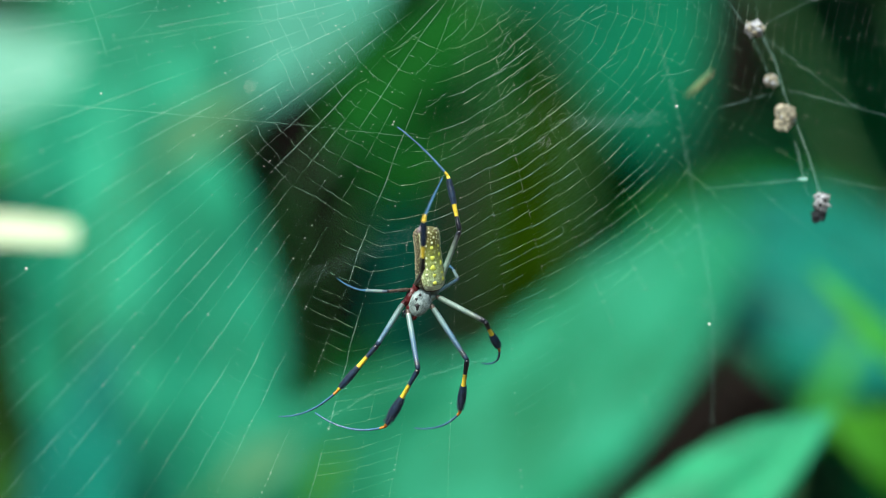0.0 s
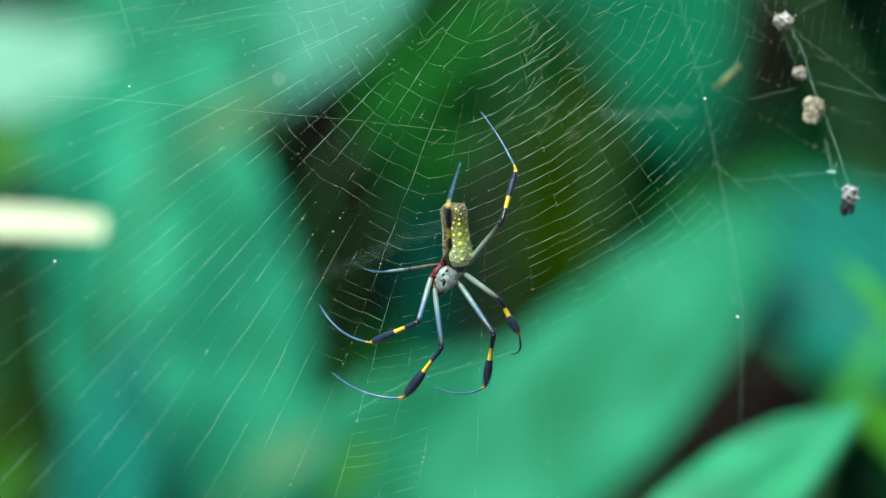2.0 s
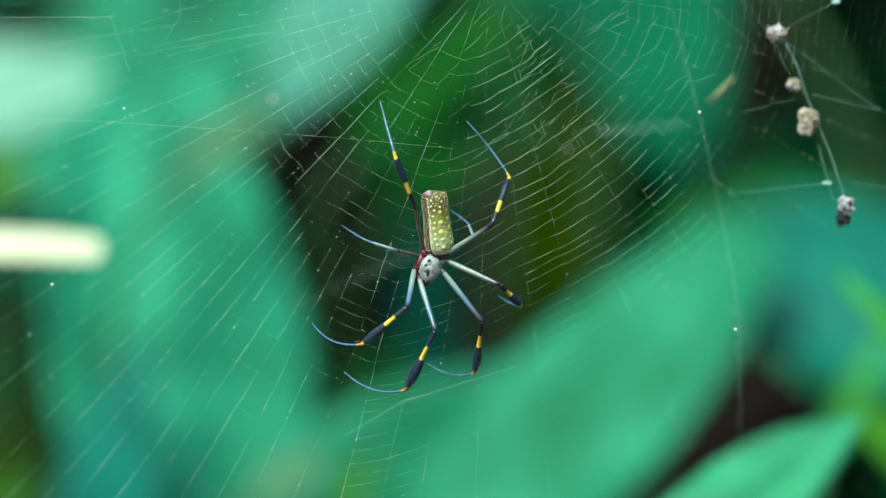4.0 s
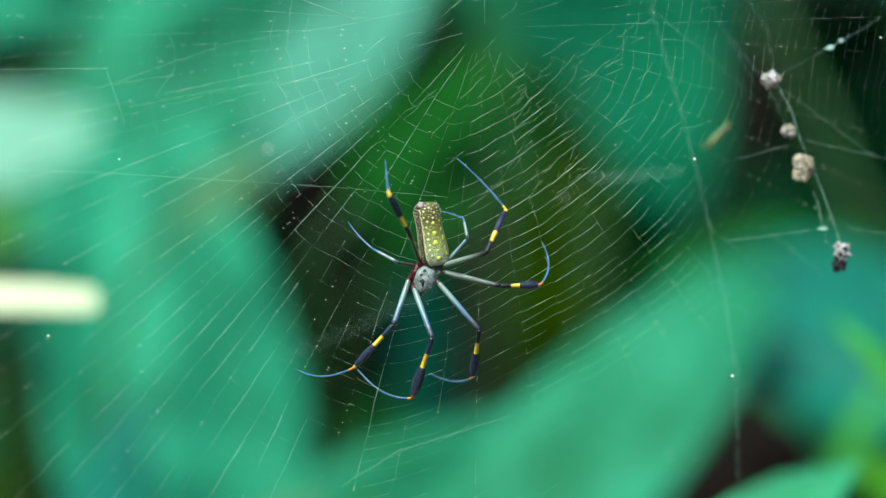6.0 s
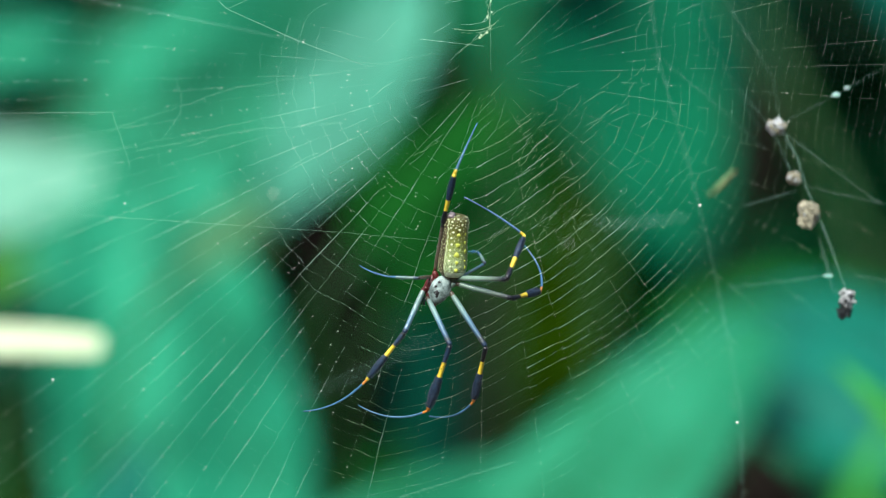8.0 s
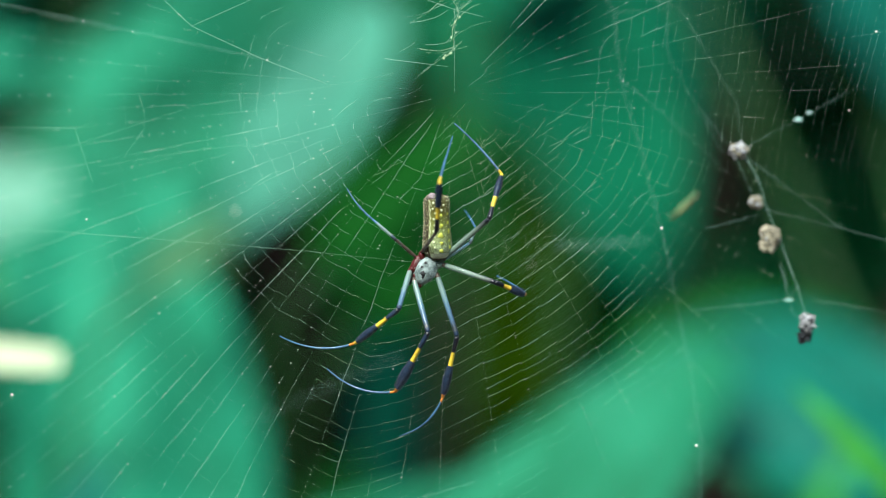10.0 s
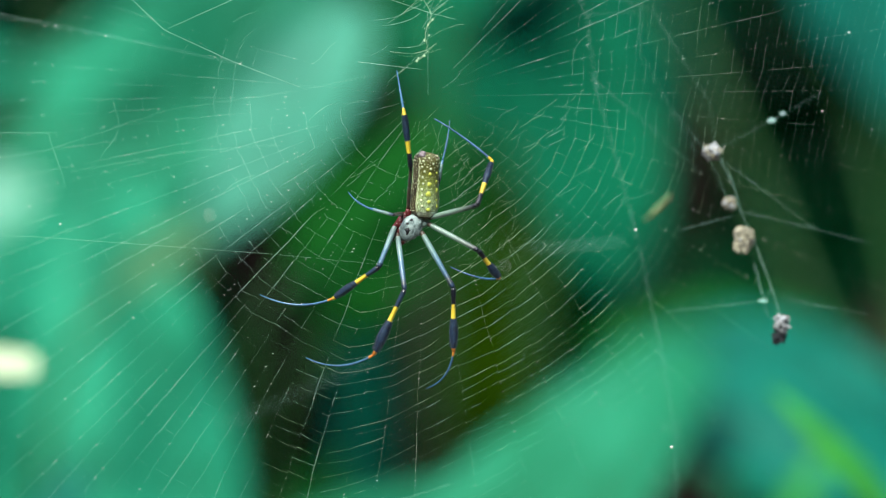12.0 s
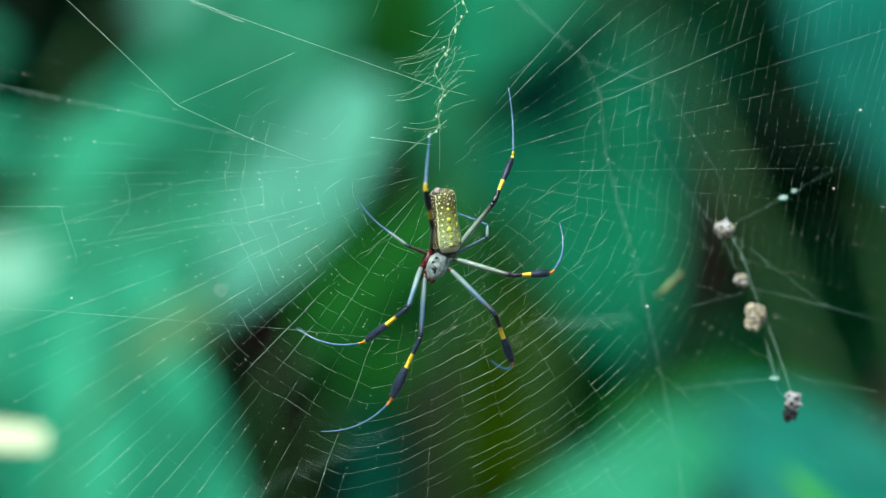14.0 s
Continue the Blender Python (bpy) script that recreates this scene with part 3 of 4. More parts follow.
# curls and loose ends round the hub
for k in range(34):
    bm = bmesh.new()
    deg, rr = rnd.uniform(0, 360), rnd.uniform(16, 80)
    x, z = polar(deg, rr)
    ang, pts = rnd.uniform(0.45, 1.0), []
    for _ in range(rnd.randint(3, 6)):
        pts.append(silk_point(x, z, -0.001) - W0)
        ang += rnd.uniform(-0.25, 0.25)
        x += 2.2 * math.cos(ang)
        z += 2.2 * math.sin(ang)
    tube(bm, pts, rnd.uniform(0.000016, 0.00003), 4)
    obj("loose_thread", bm, M_SILK_THIN, web)
# guy lines that hold the sheet between the plants
for p, q in (((-54, 122), (-0.60, 0.85, 1.62)), ((170, 150), (0.55, 0.85, 1.55)), ((-190, -150), (-0.33, 0.66, 0.75)), ((190, -170), (0.45, 0.75, 0.80))):
    strand("guy_line", [silk_point(*p), q], 0.00008, M_SILK)

# the hanging string of prey husks
string = thing("debris_string", silk_point(*(114.6, 49.1), 0.028), "hanging string of pale prey husks wrapped in silk", "debris")
S0 = Vector(string.location)
for pts in (
    ((115.9, 49.1), (121.9, 38.6), (125.0, 27.8), (129.7, 16.8), (134.5, 4.1), (139.6, -11.6)),
    ((114.6, 49.1), (150.5, 22.1)), ((123.8, 28.6), (150.5, 22.1), (170.8, 16.8)), ((103.1, 21.7), (121.5, 26.6)),
    ((114.6, 49.1), (135.7, 60.1), (153.4, 70.0)), ((98.2, -6.9), (132.7, -3.0), (135.7, 2.2)), ((130.7, 6.9), (133.7, -7.7), (138.4, -11.6)),
    ((101.7, 63.3), (113.6, 47.5), (120.7, 31.2)), ((129.4, 10.1), (132.3, -2.8)), ((150.5, 22.1), (150.7, 23.5)), ((141.2, -2.8), (168.8, -7.7)),
):
    strand("silk_strand", [silk_point(*p, 0.028) for p in pts], 0.00010 if len(pts) > 4 else 0.000045, M_SILK_VEIL, owner=string)


def husk(place, size, mats, seed, bits, label):
    """A lumpy wrapped bundle of scraps."""
    rn = random.Random(seed)
    bm = bmesh.new()
    c = silk_point(*place, 0.028) - S0
    blob(bm, c, [s / 1000 for s in size], 14, 10, 0.9, 0, seed)
    for _ in range(bits):
        v = Vector((rn.gauss(0, 1), rn.gauss(0, 1), rn.gauss(0, 1))).normalized()
        q = c + Vector([a * b / 1000 * 0.85 for a, b in zip(v, size)])
        s = rn.uniform(0.2, 0.42) * min(size) / 1000
        blob(bm, q, (s * rn.uniform(0.6, 1.5), s, s * rn.uniform(0.6, 1.5)), 7, 5, 0.8, rn.randrange(len(mats)), rn.random() * 9)
    return obj("husk", bm, mats, string, label, smooth=False)


husk((114.8, 49.1), (3.2, 2.8, 2.4), [M_HUSK_PALE, M_HUSK, M_HUSK], 2, 34, "pale grey husk wrapped in silk")
husk((120.7, 31.2), (2.2, 2.0, 2.3), [M_HUSK, M_HUSK_PALE], 5, 20, "small tan husk")
husk((125.6, 18.3), (3.4, 3.0, 4.4), [M_HUSK, M_HUSK, M_HUSK, M_HUSK_PALE], 8, 46, "brown lumpy husk")
husk((138.8, -11.2), (2.6, 2.3, 3.0), [M_HUSK_PALE, M_HUSK_DARK, M_HUSK_DARK, M_HUSK_DARK], 12, 36, "grey and black insect remains")
husk((138.0, -14.8), (2.4, 1.9, 3.2), [M_HUSK_DARK], 15, 16, "black insect remains")
husk((132.3, -3.0), (1.6, 0.6, 0.5), [M_SILK_VEIL], 17, 3, "")
husk((135.7, 60.1), (1.3, 0.7, 0.8), [M_SILK_VEIL], 18, 3, "")
husk((139.6, 62.5), (0.9, 0.6, 0.6), [M_SILK_VEIL], 19, 3, "")
bm = bmesh.new()
tube(bm, [silk_point(*(90.9, 25.4), 0.075) - S0, silk_point(*(95.4, 29.0), 0.075) - S0, silk_point(*(100.2, 34.1), 0.075) - S0], [0.0005, 0.0010, 0.0007], 8)
for v in bm.verts:
    v.co += 0.0005 * noise.noise_vector(v.co * 900)
obj("twig", bm, M_SCRAP, string, "short yellowish plant scrap")


# ---------------- the spider ----------------
M_SILVER = mat("silver_carapace", (0.17, 0.265, 0.245), 0.45, 0.55, 420, 0.5, second=(0.42, 0.53, 0.51))
M_FUZZ = mat("pale_fuzz", (0.40, 0.50, 0.46), 0.6, 0.2, 500)
M_PIT = mat("dark_pit", (0.02, 0.02, 0.022), 0.5, 0.3, 600)
M_MAROON = mat("maroon", (0.085, 0.009, 0.009), 0.35, 0.4, 500, 0.3)
M_BROWN = mat("leg_brown", (0.085, 0.060, 0.042), 0.4, 0.4, 400, 0.2)
M_PALE = mat("leg_grey", (0.22, 0.27, 0.25), 0.34, 0.25, 350, 0.25, coat=0.5)
M_STEEL = mat("leg_steel", (0.07, 0.11, 0.15), 0.32, 0.25, 350, 0.2)
M_NAVY = mat("leg_black", (0.005, 0.006, 0.012), 0.3, 0.4, 400, 0.3, coat=0.4)
M_TARSUS = mat("leg_blue", (0.06, 0.16, 0.27), 0.25, 0.3, 400, 0.2, coat=0.5)
M_BRUSH = mat("leg_brush", (0.012, 0.030, 0.062), 0.5, 0.4, 600)
M_YELLOW = mat("leg_yellow", (0.76, 0.56, 0.045), 0.4, 0.15, 400, 0.2)
M_ORANGE = mat("leg_orange", (0.70, 0.24, 0.02), 0.4, 0.2, 400, 0.2)
M_OLIVE = mat("abdomen_olive", (0.030, 0.028, 0.002), 0.28, 0.8, 1300, 0.7, second=(0.30, 0.36, 0.08))


def grade(m, size, stops, share):
    """Lets the colour of m change along z, over size metres."""
    n, l = m.node_tree.nodes, m.node_tree.links
    co, sep, ramp, mixer, scaled = [n.new("ShaderNode" + k) for k in ("TexCoord", "SeparateXYZ", "ValToRGB", "Mix", "Math")]
    scaled.operation = "MULTIPLY"
    scaled.inputs[1].default_value = 1 / size
    l.new(co.outputs["Object"], sep.inputs[0])
    l.new(sep.outputs[2], scaled.inputs[0])
    l.new(scaled.outputs[0], ramp.inputs[0])
    for k, (at, col) in enumerate(stops):
        e = ramp.color_ramp.elements[k] if k < 2 else ramp.color_ramp.elements.new(at)
        e.position, e.color = at, (*col, 1)
    mixer.data_type = "RGBA"
    mixer.inputs[0].default_value = share
    base = n["Principled BSDF"].inputs["Base Color"]
    old = base.links[0].from_socket
    l.new(old, mixer.inputs[6])
    l.new(ramp.outputs[0], mixer.inputs[7])
    l.new(mixer.outputs[2], base)


def reticulate(m, scale, dark, wide):
    """A net of dark lines over the colour of m."""
    n, l = m.node_tree.nodes, m.node_tree.links
    co, cells, ramp, mixer = [n.new("ShaderNode" + k) for k in ("TexCoord", "TexVoronoi", "MapRange", "Mix")]
    cells.feature = "DISTANCE_TO_EDGE"
    cells.inputs["Scale"].default_value = scale
    l.new(co.outputs["Object"], cells.inputs["Vector"])
    l.new(cells.outputs[0], ramp.inputs[0])
    ramp.inputs[2].default_value = wide
    mixer.data_type = "RGBA"
    base = n["Principled BSDF"].inputs["Base Color"]
    old = base.links[0].from_socket
    l.new(ramp.outputs[0], mixer.inputs[0])
    mixer.inputs[6].default_value = (*dark, 1)
    l.new(old, mixer.inputs[7])
    l.new(mixer.outputs[2], base)


grade(M_OLIVE, 0.023, ((0.0, (0.70, 0.80, 0.56)), (0.16, (0.62, 0.80, 0.48)), (0.34, (0.46, 0.60, 0.24)), (0.54, (0.25, 0.32, 0.06)), (0.74, (0.13, 0.11, 0.008)), (0.9, (0.075, 0.042, 0.005)), (1.0, (0.12, 0.08, 0.06))), 0.8)
grade(M_PALE, 0.022, ((0.0, (0.165, 0.25, 0.205)), (0.36, (0.165, 0.29, 0.285)), (0.56, (0.07, 0.18, 0.28)), (0.82, (0.03, 0.095, 0.19)), (0.92, (0.008, 0.012, 0.022))), 0.85)
M_SAGE = mat("leg_sage", (0.22, 0.27, 0.22), 0.36, 0.25, 350, 0.25, coat=0.4)
grade(M_SAGE, 0.022, ((0.0, (0.155, 0.24, 0.185)), (0.5, (0.185, 0.28, 0.23)), (0.74, (0.12, 0.17, 0.13)), (0.88, (0.04, 0.05, 0.05)), (0.95, (0.008, 0.010, 0.014))), 0.85)
reticulate(M_OLIVE, 1500, (0.13, 0.15, 0.03), 0.2)
M_FRONT = mat("abdomen_front", (0.70, 0.80, 0.55), 0.4, 0.3, 420, 0.4)
M_LILAC = mat("spinneret_grey", (0.30, 0.24, 0.25), 0.5, 0.4, 600, 0.5)
M_FLANK = mat("abdomen_flank", (0.055, 0.042, 0.016), 0.4, 0.5, 500, 0.4)
M_SPOT = mat("spot_yellow", (0.62, 0.66, 0.10), 0.4, 0.15, 700)
M_SPOT_PALE = mat("spot_pale", (0.66, 0.71, 0.43), 0.45, 0.15, 700)

DEEP = -0.0055
spider = thing("spider", (0, 0, 0), "golden orb-weaver spider with spotted abdomen and banded legs, climbing its web", "spider")
MM = 0.001


def lathe(bm, rows, sides=10, bend=0.0, flat=1.0):
    """A limb along +z from rows (along, radius, material) in millimetres; bend: sag towards +x, a share of its length."""
    total = rows[-1][0]
    rings = []
    for z, r, _ in rows:
        s = z / total
        off = 4 * bend * total * s * (1 - s)
        rings.append([bm.verts.new(((off + r * math.cos(a)) * MM, r * flat * math.sin(a) * MM, z * MM)) for a in (2 * math.pi * k / sides for k in range(sides))])
    for (a, b), row in zip(zip(rings, rings[1:]), rows):
        for k in range(sides):
            bm.faces.new((a[k], a[(k + 1) % sides], b[(k + 1) % sides], b[k])).material_index = row[2]
    bm.faces.new(rings[0][::-1]).material_index = rows[0][2]
    bm.faces.new(rings[-1]).material_index = rows[-2][2]


def hairs(bm, z0, z1, r0, length, count, index, seed, bow=0.0, total=1.0, thick=0.00009):
    """Bristles that stand off a limb."""
    rn = random.Random(seed)
    for _ in range(count):
        z, a = rn.uniform(z0, z1), rn.uniform(0, 2 * math.pi)
        fall = math.sin(math.pi * min(1, max(0, (z - z0) / (z1 - z0)))) ** 0.5
        d = Vector((math.cos(a), math.sin(a), rn.uniform(0.5, 1.1))).normalized()
        p = Vector((r0 * math.cos(a) + 4 * bow * z * (1 - z / total), r0 * math.sin(a), z)) * MM
        tube(bm, [p, p + d * length * rn.uniform(0.55, 1.0) * fall * MM], [thick, thick / 3], 3, index, caps=False)


LEG_MATS = [M_PALE, M_STEEL, M_NAVY, M_YELLOW, M_ORANGE, M_TARSUS, M_BRUSH, M_BROWN, M_MAROON, M_SAGE]


def make_leg(lengths, short, seed, dark, bow):
    bush = {10: 0.74, 20: 1.0, 30: 0.84, 40: 0.8}.get(seed, 0.66)
    f, t, m = lengths
    k = 0.6 if short else 1.0
    slim = 0.66 if seed == 60 else 1.0
    bm = bmesh.new()
    a = 7 if dark else 9 if seed in (40, 50) else 0
    knee = 6 if seed in (10, 20, 30) else 2
    root = 8 if seed in (10, 60, 70) else 7
    k *= slim
    lathe(bm, [(0, 0.6 * k, root), (0.04 * f, 0.85 * k, root), (0.08 * f, 0.9 * k, a), (0.25 * f, 1.0 * k, a), (0.5 * f, 0.92 * k, a), (0.7 * f, 0.84 * k, a),
               (0.86 * f, 0.82 * k, a), (0.93 * f, 0.9 * k, knee), (0.98 * f, 0.85 * k, knee), (1.0 * f, 0.6 * k, 2)], 14)
    hairs(bm, 0.1 * f, 0.95 * f, 0.8 * k, 0.7, 60, 0, seed)
    femur = obj("femur", bm, LEG_MATS, spider, "grey leg segment darkening to black at the knee")
    bm = bmesh.new()
    if short:
        lathe(bm, [(0, 0.5, 1), (0.15 * t, 0.58, 0), (0.5 * t, 0.52, 0), (0.8 * t, 0.46, 5), (t, 0.38, 5)], 10)
        hairs(bm, 0.1 * t, t, 0.45, 0.6, 40, 5, seed + 1)
    else:
        top = 6 if seed in (10, 20) else 2
        lathe(bm, [(0, 0.75, 2), (0.04 * t, 0.92, top), (0.14 * t, 0.85, top), (0.22 * t, 0.72, top), (0.26 * t, 0.68, 3), (0.36 * t, 0.74, 3), (0.46 * t, 0.78, 3),
                   (0.48 * t, 0.9, 6), (0.56 * t, 1.35 * bush, 6), (0.68 * t, 1.75 * bush, 6), (0.78 * t, 1.6 * bush, 6), (0.88 * t, 1.05 * bush, 6), (0.95 * t, 0.7, 3 if bush < 0.8 else 4), (1.0 * t, 0.55, 3 if bush < 0.8 else 4)], 12)
        hairs(bm, 0.47 * t, 0.95 * t, 1.25 * bush, 1.25 * bush, 900, 6, seed + 2, thick=0.00005)
        hairs(bm, 0.0, 0.45 * t, 0.7, 0.8, 40, 2, seed + 3)
    tibia = obj("tibia", bm, LEG_MATS, femur, "" if short else "black segment with yellow band and bristly brush")
    bm = bmesh.new()
    rows = []
    for i in range(15):
        s = i / 14
        rows.append((s * m, (0.46 - 0.22 * s) * (0.8 if short else 1), ((3 if seed in (50, 60) else 4) if s < 0.06 and not short else 5)))
    lathe(bm, rows, 9, bow)
    hairs(bm, 0.05 * m, 0.6 * m, 0.3, 0.6, 40, 5, seed + 4, bow, m)
    foot = obj("metatarsus", bm, LEG_MATS, femur, "slender curved bluish foot segment")
    return femur, tibia, foot


# abdomen: long, blunt at the rear, with rows of yellow and pale spots; its rear points along +z
abdomen_rows = [(0.0, 1.2), (0.5, 2.6), (1.4, 3.9), (2.8, 4.7), (4.6, 5.05), (7.0, 5.0), (10.0, 4.75), (13.0, 4.5), (16.0, 4.4), (18.5, 4.55), (20.3, 4.6), (21.5, 4.2), (22.3, 3.4), (22.8, 2.2), (23.0, 0.8)]


def girth(z):
    return float(np.interp(z, [r[0] for r in abdomen_rows], [r[1] for r in abdomen_rows]))


ROLL = radians(14)


def skin(z, a, out=0.0):
    """A place on the abdomen: along, and round from the middle of the back."""
    r = girth(z) + out
    b = a + ROLL
    return Vector((r * math.sin(b), -r * math.cos(b) * 0.95, z)) * MM


bm = bmesh.new()
fine = np.concatenate([np.linspace(0, 3, 9)[:-1], np.linspace(3, 20, 18)[:-1], np.linspace(20, 23, 9)])
rings = []
for z in fine:
    rings.append([bm.verts.new(skin(float(z), 2 * math.pi * k / 32 - math.pi, 0.10 * noise.noise(Vector((k * 0.8, float(z) * 0.9, 0))))) for k in range(32)])
for i, (a, b) in enumerate(zip(rings, rings[1:])):
    for k in range(32):
        ang = abs(2 * math.pi * (k + 0.5) / 32 - math.pi)
        f = bm.faces.new((a[k], a[(k + 1) % 32], b[(k + 1) % 32], b[k]))
        turned = 2 * math.pi * (k + 0.5) / 32 - math.pi
        f.material_index = 2 if turned < -0.92 or turned > 1.35 or fine[i] < 0.45 else (1 if fine[i] < 2.0 + 0.5 * math.cos(turned) else 0)
bm.faces.new(rings[0][::-1])
bm.faces.new(rings[-1])
abdomen = obj("abdomen", bm, [M_OLIVE, M_FRONT, M_FLANK], spider, "olive-brown cylindrical abdomen with yellow and white spots")


def spots(name, places, material, label):
    bm = bmesh.new()
    for z, a, r in places:
        c, n = skin(z, a, 0.02), (skin(z, a, 1) - skin(z, a, 0)).normalized()
        if z > 21.2:
            n = (n + Vector((0, 0, 1.2))).normalized()
        u = n.orthogonal().normalized()
        v = n.cross(u)
        rim = [bm.verts.new(c + (math.cos(t) * u + math.sin(t) * v) * r * MM * (1 + 0.15 * math.sin(3 * t + z)) + n * 0.01 * MM) for t in (2 * math.pi * k / 9 for k in range(9))]
        rim2 = [bm.verts.new(c + (p.co - c) * 0.75 + n * 0.16 * MM) for p in rim]
        top = bm.verts.new(c + n * 0.22 * MM)
        for k in range(9):
            bm.faces.new((rim[k], rim[(k + 1) % 9], rim2[(k + 1) % 9], rim2[k]))
            bm.faces.new((rim2[k], rim2[(k + 1) % 9], top))
    return obj(name, bm, material, abdomen, label)


big = [(3.6, 0.05, 0.76), (6.2, 0.05, 0.66), (8.9, 0.0, 0.98), (12.3, 0.05, 0.82), (15.8, 0.08, 0.62), (4.6, 0.78, 0.75), (6.9, 0.72, 0.5),
       (10.2, 0.78, 0.9), (13.2, 0.74, 0.72), (16.2, 0.74, 0.5)]
for place in big:
    spots("yellow_spot", [place], M_SPOT, "bright yellow spot")
rs = random.Random(4)
small = [(4.6, -0.42, 0.42), (6.6, -0.5, 0.5), (8.4, -0.44, 0.42), (10.4, -0.5, 0.5), (12.4, -0.42, 0.44), (14.6, -0.5, 0.46), (16.6, -0.36, 0.44), (18.2, -0.56, 0.42),
         (20.2, -0.5, 0.46), (17.6, 0.12, 0.46), (19.4, 0.3, 0.46), (21.3, -0.05, 0.4), (20.8, 0.66, 0.38), (18.4, 0.8, 0.34)]
keep = big + small
for _ in range(2600):  # scattered, never two in one place: crowded on the dark flank, sparse on the back
    zz, aa = rs.uniform(2.6, 22.5), rs.uniform(-1.95, 1.7)
    side, back = aa < -0.86, zz > 17.5
    size = rs.uniform(0.13, 0.24) if side else rs.uniform(0.13, 0.26) if back else rs.uniform(0.10, 0.20)
    room = 0.42 if side else 0.42 if back else 0.75
    if all((zz - q[0]) ** 2 + ((aa - q[1]) * 4.7) ** 2 > (q[2] + size + room) ** 2 for q in keep + small):
        small.append((zz, aa, size))
tagged(spots("speckling", small, M_SPOT_PALE, "small cream spots"), kind="stuff")
bm = bmesh.new()  # the pale scalloped border of the back, and the dark line behind the pale front
edge = [skin(z, -0.80 + 0.05 * math.sin(z * 2.6), 0.03) for z in np.linspace(2.2, 21.0, 60)]
tube(bm, edge, [0.00016 + 0.00007 * math.sin(k * 1.3) for k in range(60)], 5)
obj("border", bm, M_SPOT_PALE, abdomen, "thin cream border line along the back")
bm = bmesh.new()
tube(bm, [skin(0.55 + 0.02 * a * a, a, 0.06) for a in np.linspace(-1.1, 1.1, 24)], 0.00022, 6)
tube(bm, [skin(z, -0.94, 0.02) for z in np.linspace(0.9, 20, 30)], 0.00016, 5)
obj("dark_rim", bm, M_FLANK, abdomen, "dark rim round the back")
bm = bmesh.new()
for k in range(24):
    a = rs.uniform(-1.2, 1.2)
    p = skin(rs.uniform(21, 22.6), a)
    tube(bm, [p, p + Vector((math.sin(a), -0.5, rs.uniform(0.4, 1.4))) * 0.0009], [0.00006, 0.00002], 3, caps=False)
blob(bm, skin(22.4, -0.75), (0.0014, 0.0014, 0.0012), 10, 8, 0.5)
obj("spinnerets", bm, M_LILAC, abdomen, "greyish pink spinnerets at the rear end")

# head and thorax: silver, with dark pits; the head points along +z
bm = bmesh.new()
blob(bm, (0, 0, 0), (1, 1, 1), 24, 18)
for v in bm.verts:
    c = v.co.copy()
    wide = 3.95 - 0.9 * max(0, c.z) - 0.5 * max(0, -c.z)
    v.co = Vector((c.x * wide + 1.7, c.y * (2.6 - 0.5 * c.z), 5.3 + c.z * 5.4)) * MM
    v.co += 0.00022 * noise.noise_vector(v.co * 700)
carapace = obj("cephalothorax", bm, M_SILVER, spider, "silver-grey head and thorax with dark pits")
fuzz = bmesh.new()
for _ in range(170):
    c = Vector((rs.gauss(0, 1), -abs(rs.gauss(0, 0.8)), rs.gauss(0, 1))).normalized()
    p = Vector((c.x * (3.95 - 0.9 * max(0, c.z) - 0.5 * max(0, -c.z)) + 1.7, c.y * (2.6 - 0.5 * c.z), 5.3 + c.z * 5.4)) * MM
    tube(fuzz, [p * 0.995, p + (c + Vector((0, 0, rs.uniform(0.2, 0.9)))).normalized() * rs.uniform(0.3, 0.75) * MM], [0.00005, 0.000015], 3, caps=False)
tagged(obj("fuzz", fuzz, M_FUZZ, carapace, "short pale fuzz"), kind="stuff")
for x, z, r in ((3.0, 3.0, 0.55), (3.3, 4.8, 0.5), (2.0, 6.6, 0.85), (1.5, 7.7, 0.5)):
    bm = bmesh.new()
    k = max(0.0, 1 - ((x - 1.7) / 3.6) ** 2 - ((z - 5.3) / 5.4) ** 2) ** 0.5
    blob(bm, Vector((x, -(2.6 - 0.5 * (z - 5.3) / 5.4) * k, z)) * MM, Vector((r, 0.22, r * 0.95)) * MM, 9, 6, 1.1, 0, x * 3 + z)
    obj("pit", bm, M_PIT, carapace, "dark pit on the back")
for name, x, z, s, m, lab in (("chelicera", 0.8, 10.6, (0.9, 1.1, 1.3), M_MAROON, "dark red jaw"), ("chelicera", 2.6, 10.5, (0.9, 1.1, 1.3), M_MAROON, "dark red jaw"),
                              ("sternum", 5.4, 5.0, (2.0, 1.6, 4.0), M_MAROON, "maroon underside edge between the leg bases"), ("pedicel", 0.4, -0.3, (1.4, 1.2, 1.3), M_BROWN, "")):
    bm = bmesh.new()
    blob(bm, Vector((x, 0.6, z)) * MM, Vector(s) * MM, 12, 8, 0.35, seed=x)
    obj(name, bm, m, carapace, lab)
for x in (3.6, 4.4):
    bm = bmesh.new()
    tube(bm, [Vector(p) * MM for p in ((x, 0, 9.4), (x + 0.8, -0.4, 11.0), (x + 0.3, -0.6, 12.6))], [0.00035, 0.0004, 0.00025], 7)
    obj("palp", bm, M_NAVY, carapace, "small dark feeler")

# ---------------- how the spider climbs ----------------
# places in millimetres across and up, at these seconds
TIMES = (0, 0.5, 1, 1.5, 2, 2.5, 3, 5.5, 6, 6.5, 7, 7.5, 8, 10.5, 11, 11.5, 12, 12.5, 13, 13.5, 14)
